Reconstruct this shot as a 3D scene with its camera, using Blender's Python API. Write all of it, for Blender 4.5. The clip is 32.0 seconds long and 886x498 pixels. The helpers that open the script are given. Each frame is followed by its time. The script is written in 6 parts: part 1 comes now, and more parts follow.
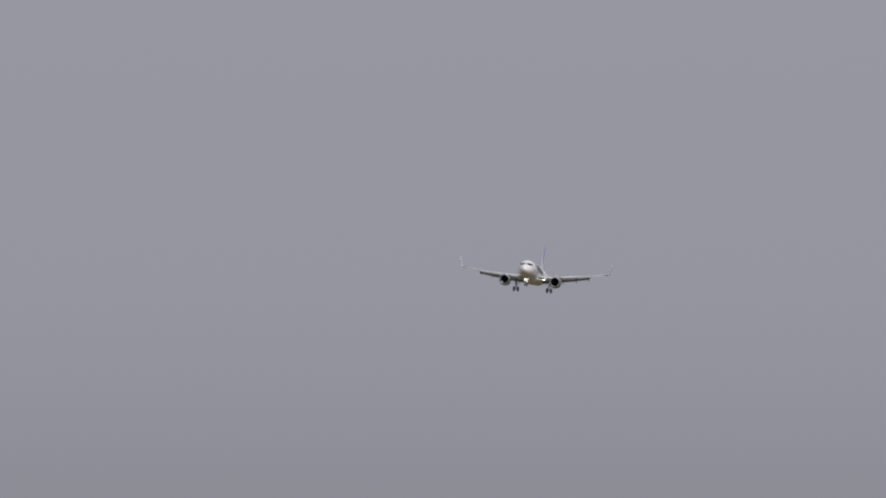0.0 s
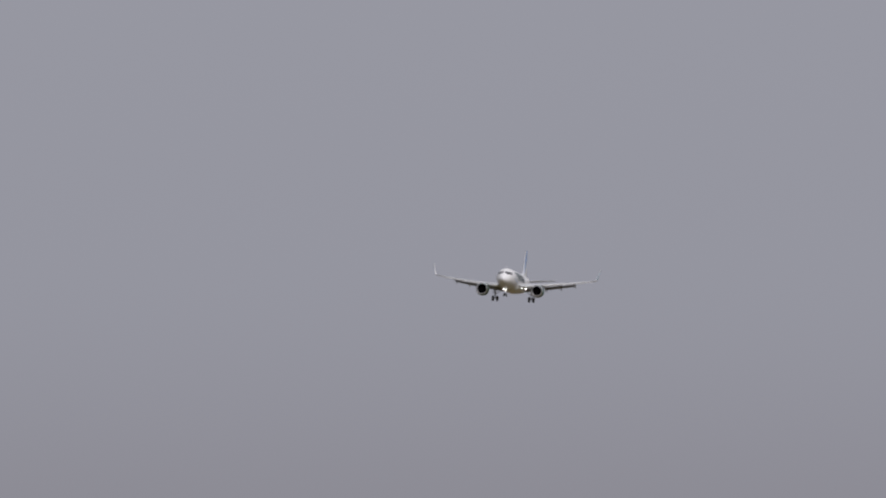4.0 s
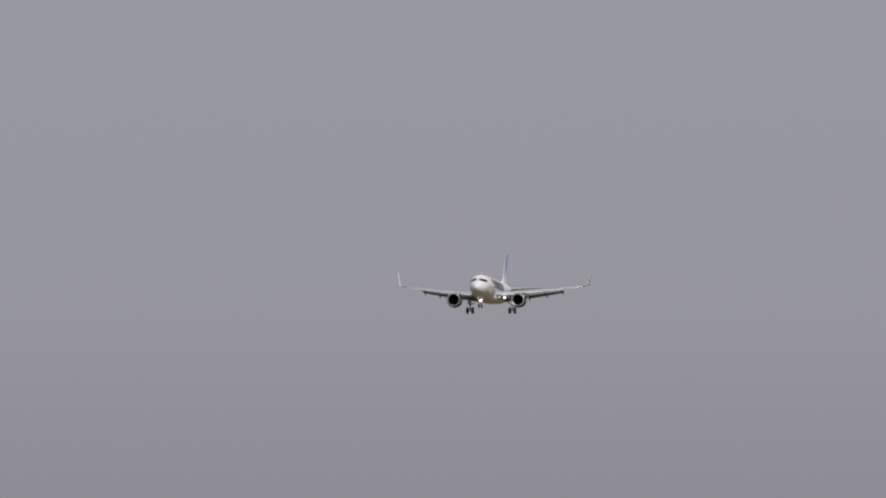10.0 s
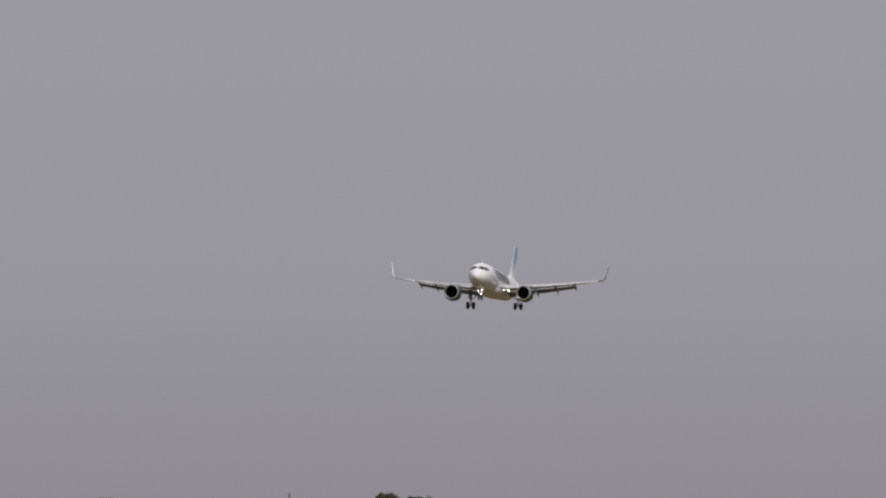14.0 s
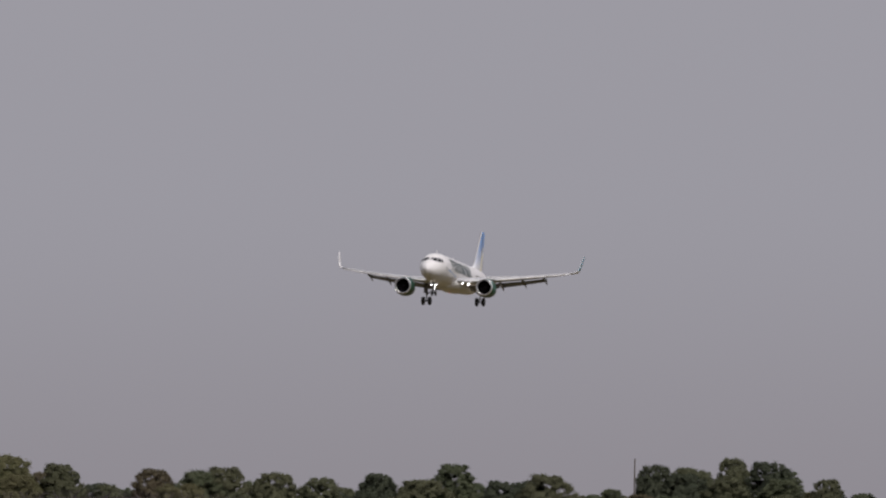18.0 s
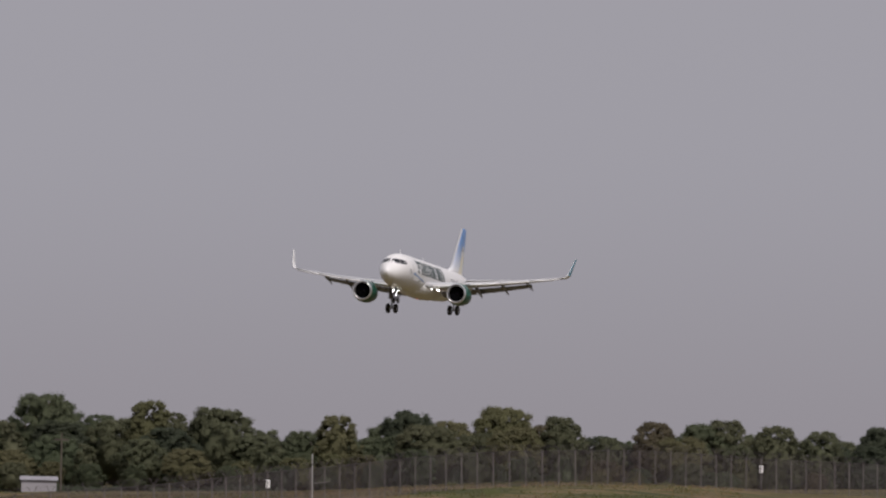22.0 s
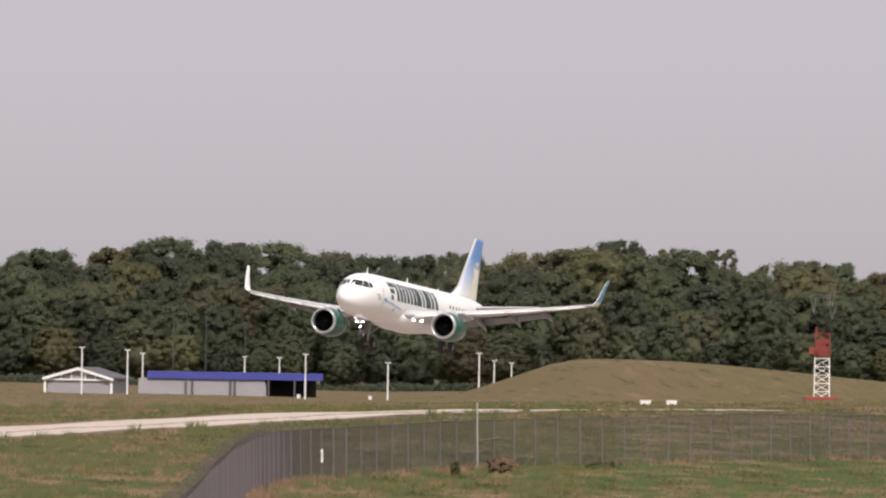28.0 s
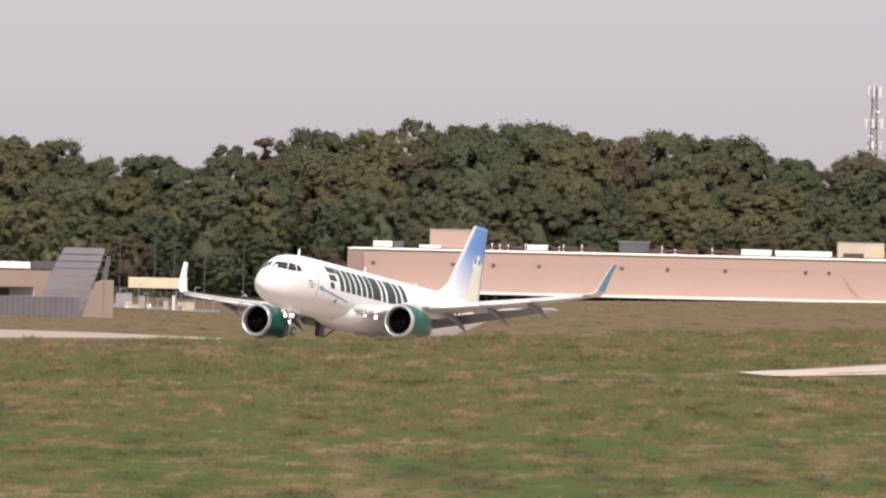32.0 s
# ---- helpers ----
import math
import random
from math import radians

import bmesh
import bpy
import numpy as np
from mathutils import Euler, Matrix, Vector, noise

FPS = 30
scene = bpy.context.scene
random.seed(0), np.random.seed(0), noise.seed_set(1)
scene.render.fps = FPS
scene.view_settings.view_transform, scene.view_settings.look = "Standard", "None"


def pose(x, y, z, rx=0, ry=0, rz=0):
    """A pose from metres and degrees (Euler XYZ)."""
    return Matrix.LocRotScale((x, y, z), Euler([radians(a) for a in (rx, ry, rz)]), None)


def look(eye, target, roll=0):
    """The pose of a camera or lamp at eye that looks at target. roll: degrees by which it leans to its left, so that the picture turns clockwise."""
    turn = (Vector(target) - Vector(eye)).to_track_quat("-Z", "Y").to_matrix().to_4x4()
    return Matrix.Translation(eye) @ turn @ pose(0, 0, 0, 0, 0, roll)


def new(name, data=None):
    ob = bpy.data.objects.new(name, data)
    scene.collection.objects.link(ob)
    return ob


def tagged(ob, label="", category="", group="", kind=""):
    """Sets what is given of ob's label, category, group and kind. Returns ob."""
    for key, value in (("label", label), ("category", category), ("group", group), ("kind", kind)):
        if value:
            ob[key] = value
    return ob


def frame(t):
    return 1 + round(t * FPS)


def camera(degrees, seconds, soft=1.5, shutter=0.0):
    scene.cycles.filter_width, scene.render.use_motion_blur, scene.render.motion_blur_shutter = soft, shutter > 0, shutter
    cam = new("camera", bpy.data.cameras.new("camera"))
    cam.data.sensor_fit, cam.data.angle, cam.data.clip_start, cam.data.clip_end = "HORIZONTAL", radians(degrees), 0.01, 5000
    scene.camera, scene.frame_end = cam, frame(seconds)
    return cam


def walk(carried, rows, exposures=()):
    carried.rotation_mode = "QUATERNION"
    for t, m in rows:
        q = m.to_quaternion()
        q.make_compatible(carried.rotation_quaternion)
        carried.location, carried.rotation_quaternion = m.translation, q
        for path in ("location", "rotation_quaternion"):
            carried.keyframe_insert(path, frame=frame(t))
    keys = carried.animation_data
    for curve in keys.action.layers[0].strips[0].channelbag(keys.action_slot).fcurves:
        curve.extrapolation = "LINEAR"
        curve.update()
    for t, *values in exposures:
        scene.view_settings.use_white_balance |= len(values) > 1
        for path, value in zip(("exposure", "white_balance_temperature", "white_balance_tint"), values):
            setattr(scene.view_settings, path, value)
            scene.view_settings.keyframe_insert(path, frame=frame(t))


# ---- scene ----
EYE = Vector((0.0, 0.0, 4.45))


def aim(az, el, roll=0.0):
    """The view from the eye: bearing and height in degrees, and the lean."""
    a, e = radians(az), radians(el)
    way = Vector((math.sin(a) * math.cos(e), math.cos(a) * math.cos(e), math.sin(e)))
    return look(EYE, EYE + way * 1000, roll)


cam = camera(4.0819, 32.0, soft=2.25)
walk(cam, [
    (0, aim(19.049, 1.667, 0.00)), (0.5, aim(18.960, 1.646, 0.00)), (1, aim(18.850, 1.612, 0.00)), (1.5, aim(18.754, 1.623, 0.00)),
    (2, aim(18.665, 1.604, 0.00)), (2.5, aim(18.576, 1.611, 0.00)), (3, aim(18.475, 1.628, 0.00)), (3.5, aim(18.381, 1.639, 0.00)),
    (4.5, aim(18.188, 1.620, 0.00)), (5.5, aim(17.984, 1.601, 0.00)), (6, aim(17.908, 1.594, 0.00)), (6.5, aim(17.773, 1.591, 0.00)),
    (7, aim(17.624, 1.579, 0.00)), (7.5, aim(17.503, 1.566, 0.00)), (8, aim(17.384, 1.557, 0.00)), (8.5, aim(17.220, 1.547, 0.00)),
    (9, aim(17.079, 1.559, 0.00)), (9.5, aim(16.928, 1.560, 0.00)), (10, aim(16.761, 1.539, 0.00)), (10.5, aim(16.577, 1.521, 0.00)),
    (11, aim(16.431, 1.508, 0.00)), (11.5, aim(16.254, 1.490, 0.00)), (12, aim(16.064, 1.477, 0.00)), (12.5, aim(15.909, 1.449, 0.00)),
    (13, aim(15.710, 1.410, 0.00)), (13.5, aim(15.492, 1.387, 0.04)), (14, aim(15.324, 1.390, 0.06)), (14.5, aim(15.172, 1.372, 0.09)),
    (15.5, aim(14.771, 1.338, 0.00)), (16.5, aim(14.341, 1.303, 0.12)), (17, aim(14.123, 1.279, 0.09)), (17.5, aim(13.939, 1.262, 0.04)),
    (18, aim(13.733, 1.230, -0.03)), (18.5, aim(13.483, 1.208, -0.02)), (19, aim(13.233, 1.171, 0.03)), (19.5, aim(12.990, 1.160, 0.06)),
    (20, aim(12.686, 1.157, 0.15)), (20.5, aim(12.353, 1.127, 0.14)), (21, aim(12.032, 1.096, 0.15)), (21.5, aim(11.750, 1.039, 0.13)),
    (22, aim(11.420, 1.013, 0.16)), (22.5, aim(11.023, 1.051, 0.09)), (23, aim(10.637, 1.033, 0.03)), (23.5, aim(10.260, 0.975, 0.12)),
    (24, aim(9.856, 0.894, -0.01)), (24.5, aim(9.443, 0.849, 0.05)), (25.5, aim(8.613, 0.782, 0.00)), (26.5, aim(7.695, 0.706, -0.11)),
    (27, aim(7.120, 0.660, -0.16)), (27.5, aim(6.467, 0.642, -0.15)), (28, aim(5.809, 0.585, -0.23)), (28.5, aim(5.211, 0.514, -0.16)),
    (29, aim(4.609, 0.454, -0.15)), (29.5, aim(4.009, 0.376, -0.08)), (30, aim(3.378, 0.292, -0.16)), (30.5, aim(2.593, 0.249, -0.03)),
    (31, aim(1.595, 0.247, 0.02)), (31.5, aim(0.780, 0.208, 0.10)), (32, aim(0.002, 0.208, 0.15))],
    exposures=[(0, 0.08, 6050, 14), (9, 0.10, 6130, 14.5), (13, 0.13, 6270, 14.5), (17, 0.14, 6290, 15), (19, 0.20, 6290, 16.5), (23, 0.27, 6350, 16), (24.5, 0.47, 6400, 16), (26.5, 0.65, 6450, 15), (28, 0.92, 6600, 14), (30, 0.99, 6650, 14.5), (32, 1.09, 6650, 14.5)])

# world, sun
SUN_BEARING, SUN_HEIGHT = 171.0, 47.0
world = bpy.data.worlds.new("sky")
scene.world = world
world.use_nodes = True
wn = world.node_tree
wn.nodes.clear()
sky = wn.nodes.new("ShaderNodeTexSky")
sky.sky_type = "NISHITA"
sky.sun_disc = False
sky.sun_elevation, sky.sun_rotation = radians(SUN_HEIGHT), radians(SUN_BEARING)
sky.air_density, sky.dust_density, sky.ozone_density = 1.0, 6.0, 1.0
pale = wn.nodes.new("ShaderNodeHueSaturation")
pale.inputs["Saturation"].default_value = 0.25
haze = wn.nodes.new("ShaderNodeMix")
haze.data_type = "RGBA"
haze.inputs["Factor"].default_value = 0.8
haze.inputs["B"].default_value = (3.85, 3.8, 4.0, 1)
back = wn.nodes.new("ShaderNodeBackground")
back.inputs["Strength"].default_value = 0.09
wout = wn.nodes.new("ShaderNodeOutputWorld")
wn.links.new(sky.outputs["Color"], pale.inputs["Color"])
wn.links.new(pale.outputs["Color"], haze.inputs["A"])
# the hazy air darkens a little towards the horizon
way = wn.nodes.new("ShaderNodeTexCoord")
up_axis = wn.nodes.new("ShaderNodeSeparateXYZ")
height = wn.nodes.new("ShaderNodeMapRange")
height.interpolation_type = "SMOOTHSTEP"
height.inputs["From Min"].default_value, height.inputs["From Max"].default_value = -0.004, 0.028
low_air = wn.nodes.new("ShaderNodeMix")
low_air.data_type = "RGBA"
low_air.blend_type = "MULTIPLY"
low_air.inputs["Factor"].default_value = 1.0
band = wn.nodes.new("ShaderNodeMix")
band.data_type = "RGBA"
band.inputs["A"].default_value, band.inputs["B"].default_value = (0.86, 0.83, 0.82, 1), (1.01, 1.01, 1.01, 1)
wn.links.new(way.outputs["Generated"], up_axis.inputs[0])
wn.links.new(up_axis.outputs["Z"], height.inputs["Value"])
wn.links.new(height.outputs[0], band.inputs["Factor"])
wn.links.new(haze.outputs["Result"], low_air.inputs["A"])
wn.links.new(band.outputs["Result"], low_air.inputs["B"])
wn.links.new(low_air.outputs["Result"], back.inputs["Color"])
wn.links.new(back.outputs["Background"], wout.inputs["Surface"])
sun = new("sun", bpy.data.lights.new("sun", "SUN"))
sun.data.energy, sun.data.angle, sun.data.color = 2.0, radians(1.5), (1.0, 0.94, 0.86)
sb, sh = radians(SUN_BEARING), radians(SUN_HEIGHT)
sun.matrix_world = look((0, 0, 0), (-math.sin(sb) * math.cos(sh), -math.cos(sb) * math.cos(sh), -math.sin(sh)))


# ---- materials ----
def shader(name, color, rough=0.6, metal=0.0, other=None, scale=1.0, spread=0.5, bump=0.0, fine=12.0, vary=0.0, space="Object", stretch=(1, 1, 1)):
    """A surface of two colours in broad patches and fine grain; vary: how much one object differs from the next."""
    m = bpy.data.materials.new(name)
    m.use_nodes = True
    n, ln = m.node_tree.nodes, m.node_tree.links
    bsdf = n["Principled BSDF"]
    bsdf.inputs["Roughness"].default_value = rough
    bsdf.inputs["Metallic"].default_value = metal
    other = other or tuple(c * 0.8 for c in color)
    co = n.new("ShaderNodeTexCoord")
    mp = n.new("ShaderNodeMapping")
    mp.inputs["Scale"].default_value = stretch
    ln.new(co.outputs[space], mp.inputs["Vector"])
    big = n.new("ShaderNodeTexNoise")
    big.inputs["Scale"].default_value, big.inputs["Detail"].default_value = scale, 4.0
    small = n.new("ShaderNodeTexNoise")
    small.inputs["Scale"].default_value, small.inputs["Detail"].default_value = scale * fine, 3.0
    ln.new(mp.outputs[0], big.inputs["Vector"])
    ln.new(mp.outputs[0], small.inputs["Vector"])
    add = n.new("ShaderNodeMath")
    add.operation = "MULTIPLY_ADD"
    add.inputs[1].default_value = 0.45
    ln.new(small.outputs["Fac"], add.inputs[0])
    ln.new(big.outputs["Fac"], add.inputs[2])
    ramp = n.new("ShaderNodeMapRange")
    ramp.inputs["From Min"].default_value = 0.725 - spread / 2
    ramp.inputs["From Max"].default_value = 0.725 + spread / 2
    ln.new(add.outputs[0], ramp.inputs["Value"])
    mix = n.new("ShaderNodeMix")
    mix.data_type = "RGBA"
    mix.inputs["A"].default_value, mix.inputs["B"].default_value = (*color, 1), (*other, 1)
    ln.new(ramp.outputs[0], mix.inputs["Factor"])
    last = mix.outputs["Result"]
    if vary:
        info = n.new("ShaderNodeObjectInfo")
        hsv = n.new("ShaderNodeHueSaturation")
        hue = n.new("ShaderNodeMapRange")
        hue.inputs["To Min"].default_value, hue.inputs["To Max"].default_value = 0.5 - vary * 0.045, 0.5 + vary * 0.035
        val = n.new("ShaderNodeMapRange")
        val.inputs["To Min"].default_value, val.inputs["To Max"].default_value = 1 - vary * 0.3, 1 + vary * 0.3
        again = n.new("ShaderNodeMath")
        again.operation = "FRACT"
        times = n.new("ShaderNodeMath")
        times.operation = "MULTIPLY"
        times.inputs[1].default_value = 7.13
        ln.new(info.outputs["Random"], hue.inputs["Value"])
        ln.new(info.outputs["Random"], times.inputs[0])
        ln.new(times.outputs[0], again.inputs[0])
        ln.new(again.outputs[0], val.inputs["Value"])
        ln.new(hue.outputs[0], hsv.inputs["Hue"])
        ln.new(val.outputs[0], hsv.inputs["Value"])
        ln.new(last, hsv.inputs["Color"])
        last = hsv.outputs["Color"]
    ln.new(last, bsdf.inputs["Base Color"])
    if bump:
        bp = n.new("ShaderNodeBump")
        bp.inputs["Strength"].default_value, bp.inputs["Distance"].default_value = bump, 0.05
        ln.new(small.outputs["Fac"], bp.inputs["Height"])
        ln.new(bp.outputs[0], bsdf.inputs["Normal"])
    return m


def glow(name, color, strength):
    m = bpy.data.materials.new(name)
    m.use_nodes = True
    bsdf = m.node_tree.nodes["Principled BSDF"]
    bsdf.inputs["Base Color"].default_value = (0.8, 0.8, 0.8, 1)
    bsdf.inputs["Emission Color"].default_value = (*color, 1)
    bsdf.inputs["Emission Strength"].default_value = strength
    return m


WHITE = shader("white_paint", (0.82, 0.81, 0.80), 0.28, 0, (0.76, 0.755, 0.745), 0.6, 0.9)
# grey for small markings, and darkened to paint shade on flaps and gear doors
SHADED_GREY_PAINT = shader("shaded_grey_paint", (0.24, 0.245, 0.26), 0.45, 0, (0.19, 0.195, 0.21), 0.8, 0.8)
WING_GREY = shader("wing_grey", (0.50, 0.505, 0.52), 0.42, 0, (0.43, 0.435, 0.45), 0.7, 0.8)
BARE = shader("bare_metal", (0.72, 0.72, 0.73), 0.3, 0.85, (0.6, 0.6, 0.62), 1.5, 0.8)
GREEN_COWL = shader("green_paint", (0.010, 0.085, 0.060), 0.3, 0, (0.014, 0.10, 0.072), 0.8, 0.9)
TITLE_GREEN = shader("title_green", (0.008, 0.030, 0.025), 0.35, 0, (0.011, 0.036, 0.030), 1.0, 0.9)
FLASH_BLUE = shader("flash_blue", (0.16, 0.30, 0.56), 0.35, 0, (0.18, 0.33, 0.6), 0.8, 0.9)
TEAL = shader("teal_paint", (0.15, 0.33, 0.44), 0.3, 0, (0.17, 0.36, 0.48), 0.8, 0.9)
CREAM = shader("cream_paint", (0.76, 0.71, 0.52), 0.35, 0, (0.80, 0.78, 0.68), 0.9, 0.8)
# shade deep in the engine inlet, put into the duct and blade colours
DARK = shader("shaded_cavity", (0.006, 0.005, 0.007), 0.9, 0, (0.008, 0.007, 0.009), 2.0, 0.8)
BLADE = shader("fan_blade", (0.004, 0.004, 0.005), 1.0, 0.0, (0.005, 0.005, 0.006), 3.0, 0.8)
for m in (DARK, BLADE):
    m.node_tree.nodes["Principled BSDF"].inputs["Specular IOR Level"].default_value = 0.05
GLASS = shader("cockpit_glass", (0.02, 0.022, 0.026), 0.08, 0, (0.03, 0.03, 0.034), 1.0, 0.8)
RUBBER = shader("tyre_rubber", (0.022, 0.021, 0.021), 0.8, 0, (0.035, 0.034, 0.033), 5.0, 0.8)
STRUT = shader("gear_strut", (0.32, 0.33, 0.34), 0.4, 0.3, (0.24, 0.25, 0.26), 3.0, 0.8)
LAMP = glow("landing_light", (1.0, 0.98, 0.93), 14.0)
LAMP_RED = glow("beacon_red", (1.0, 0.05, 0.02), 0.35)
CONCRETE = shader("concrete", (0.50, 0.44, 0.38), 0.85, 0, (0.40, 0.35, 0.30), 0.15, 0.6, 0.2, 20.0)
LEAVES = {
    "olive": shader("olive_leaves", (0.124, 0.134, 0.080), 0.95, 0, (0.158, 0.164, 0.100), 0.30, 0.6, 0.0, 7.0, 0.3),
    "green": shader("green_leaves", (0.104, 0.124, 0.074), 0.95, 0, (0.134, 0.152, 0.092), 0.30, 0.6, 0.0, 7.0, 0.3),
    "dark": shader("dark_leaves", (0.080, 0.094, 0.064), 0.95, 0, (0.102, 0.115, 0.078), 0.30, 0.6, 0.0, 7.0, 0.3),
    "yellow": shader("yellowing_leaves", (0.156, 0.156, 0.082), 0.95, 0, (0.186, 0.180, 0.098), 0.30, 0.6, 0.0, 7.0, 0.3),
    "russet": shader("russet_leaves", (0.152, 0.128, 0.084), 0.95, 0, (0.136, 0.124, 0.078), 0.30, 0.6, 0.0, 7.0, 0.3)}
LEAF = LEAVES["olive"]
for m in LEAVES.values():
    m.node_tree.nodes["Principled BSDF"].inputs["Specular IOR Level"].default_value = 0.1
BARK = shader("bark", (0.10, 0.082, 0.066), 0.9, 0, (0.06, 0.05, 0.04), 1.0, 0.6, 0.4, 8.0, 0.4)
FENCE_STEEL = shader("galvanised_steel", (0.084, 0.069, 0.073), 0.8, 0.0, (0.07, 0.058, 0.061), 0.8, 0.8, 0, 9.0, 0.3)
PINK_WALL = shader("pinkish_panel", (0.41, 0.285, 0.245), 0.85, 0, (0.375, 0.26, 0.224), 0.10, 0.7, 0.1, 14.0)
BUFF_WALL = shader("buff_stone", (0.29, 0.215, 0.175), 0.9, 0, (0.24, 0.18, 0.15), 0.3, 0.7, 0.2, 12.0)
WHITE_WALL = shader("white_render", (0.80, 0.77, 0.74), 0.8, 0, (0.72, 0.69, 0.665), 0.2, 0.7, 0.1, 10.0)
ROOF_WHITE = shader("roof_membrane", (0.78, 0.77, 0.74), 0.7, 0, (0.66, 0.65, 0.62), 0.15, 0.7, 0, 12.0)
# near-black that paints the shade under canopies and in recesses
SHADE_BLACK = shader("recess_shade", (0.035, 0.028, 0.03), 0.9, 0, (0.055, 0.045, 0.045), 0.3, 0.8)
BLUE_ROOF = shader("blue_roof", (0.036, 0.042, 0.24), 0.55, 0, (0.046, 0.054, 0.28), 0.3, 0.8)
GREY_CLAD = shader("grey_cladding", (0.34, 0.33, 0.35), 0.6, 0.2, (0.27, 0.26, 0.28), 0.4, 0.8, 0, 10.0)
YELLOW = shader("yellow_sign", (0.62, 0.40, 0.03), 0.5, 0, (0.55, 0.34, 0.03), 0.8, 0.8)
RED_STEEL = shader("red_steel", (0.26, 0.045, 0.03), 0.6, 0.0, (0.20, 0.04, 0.03), 1.0, 0.8)
WHITE_STEEL = shader("white_steel", (0.80, 0.79, 0.77), 0.5, 0, (0.70, 0.69, 0.67), 1.0, 0.8)
GALV = shader("lamp_steel", (0.72, 0.71, 0.70), 0.5, 0.0, (0.60, 0.59, 0.58), 1.0, 0.8)
DARK_STEEL = shader("dark_steel", (0.10, 0.10, 0.11), 0.6, 0.2, (0.07, 0.07, 0.075), 1.0, 0.8)
RUST = shader("dry_weed", (0.215, 0.130, 0.080), 0.95, 0, (0.145, 0.098, 0.060), 0.4, 0.6)
WEED = shader("weed_leaves", (0.070, 0.079, 0.027), 0.95, 0, (0.088, 0.094, 0.035), 0.5, 0.6)
CLUMP = shader("clump_grass", (0.042, 0.070, 0.017), 0.95, 0, (0.060, 0.086, 0.025), 0.4, 0.6)
DEFLECT = shader("weathered_panel", (0.15, 0.135, 0.15), 0.7, 0.0, (0.10, 0.092, 0.105), 0.5, 0.7, 0.1, 10.0)
for m, thin_share in [(leaf, 0.48) for leaf in LEAVES.values()] + [(WEED, 0.12)]:
    # thin leaves let some light through
    nt = m.node_tree
    thin = nt.nodes.new("ShaderNodeBsdfTranslucent")
    blend = nt.nodes.new("ShaderNodeMixShader")
    blend.inputs["Fac"].default_value = thin_share
    src = nt.nodes["Principled BSDF"].inputs["Base Color"].links[0].from_socket
    nt.links.new(src, thin.inputs["Color"])
    nt.links.new(nt.nodes["Principled BSDF"].outputs[0], blend.inputs[1])
    nt.links.new(thin.outputs[0], blend.inputs[2])
    nt.links.new(blend.outputs[0], nt.nodes["Material Output"].inputs["Surface"])
POST_STEEL = shader("post_steel", (0.15, 0.130, 0.124), 0.65, 0.1, (0.125, 0.112, 0.107), 0.8, 0.8, 0, 9.0, 0.4)
PALE_POST = shader("pale_post", (0.40, 0.39, 0.385), 0.6, 0.0, (0.30, 0.29, 0.285), 0.8, 0.8)
MAST_STEEL = shader("mast_steel", (0.22, 0.20, 0.19), 0.6, 0.2, (0.16, 0.15, 0.145), 0.8, 0.8)
JOINT = shader("wall_joint", (0.40, 0.275, 0.235), 0.9, 0, (0.36, 0.25, 0.21), 0.5, 0.7)


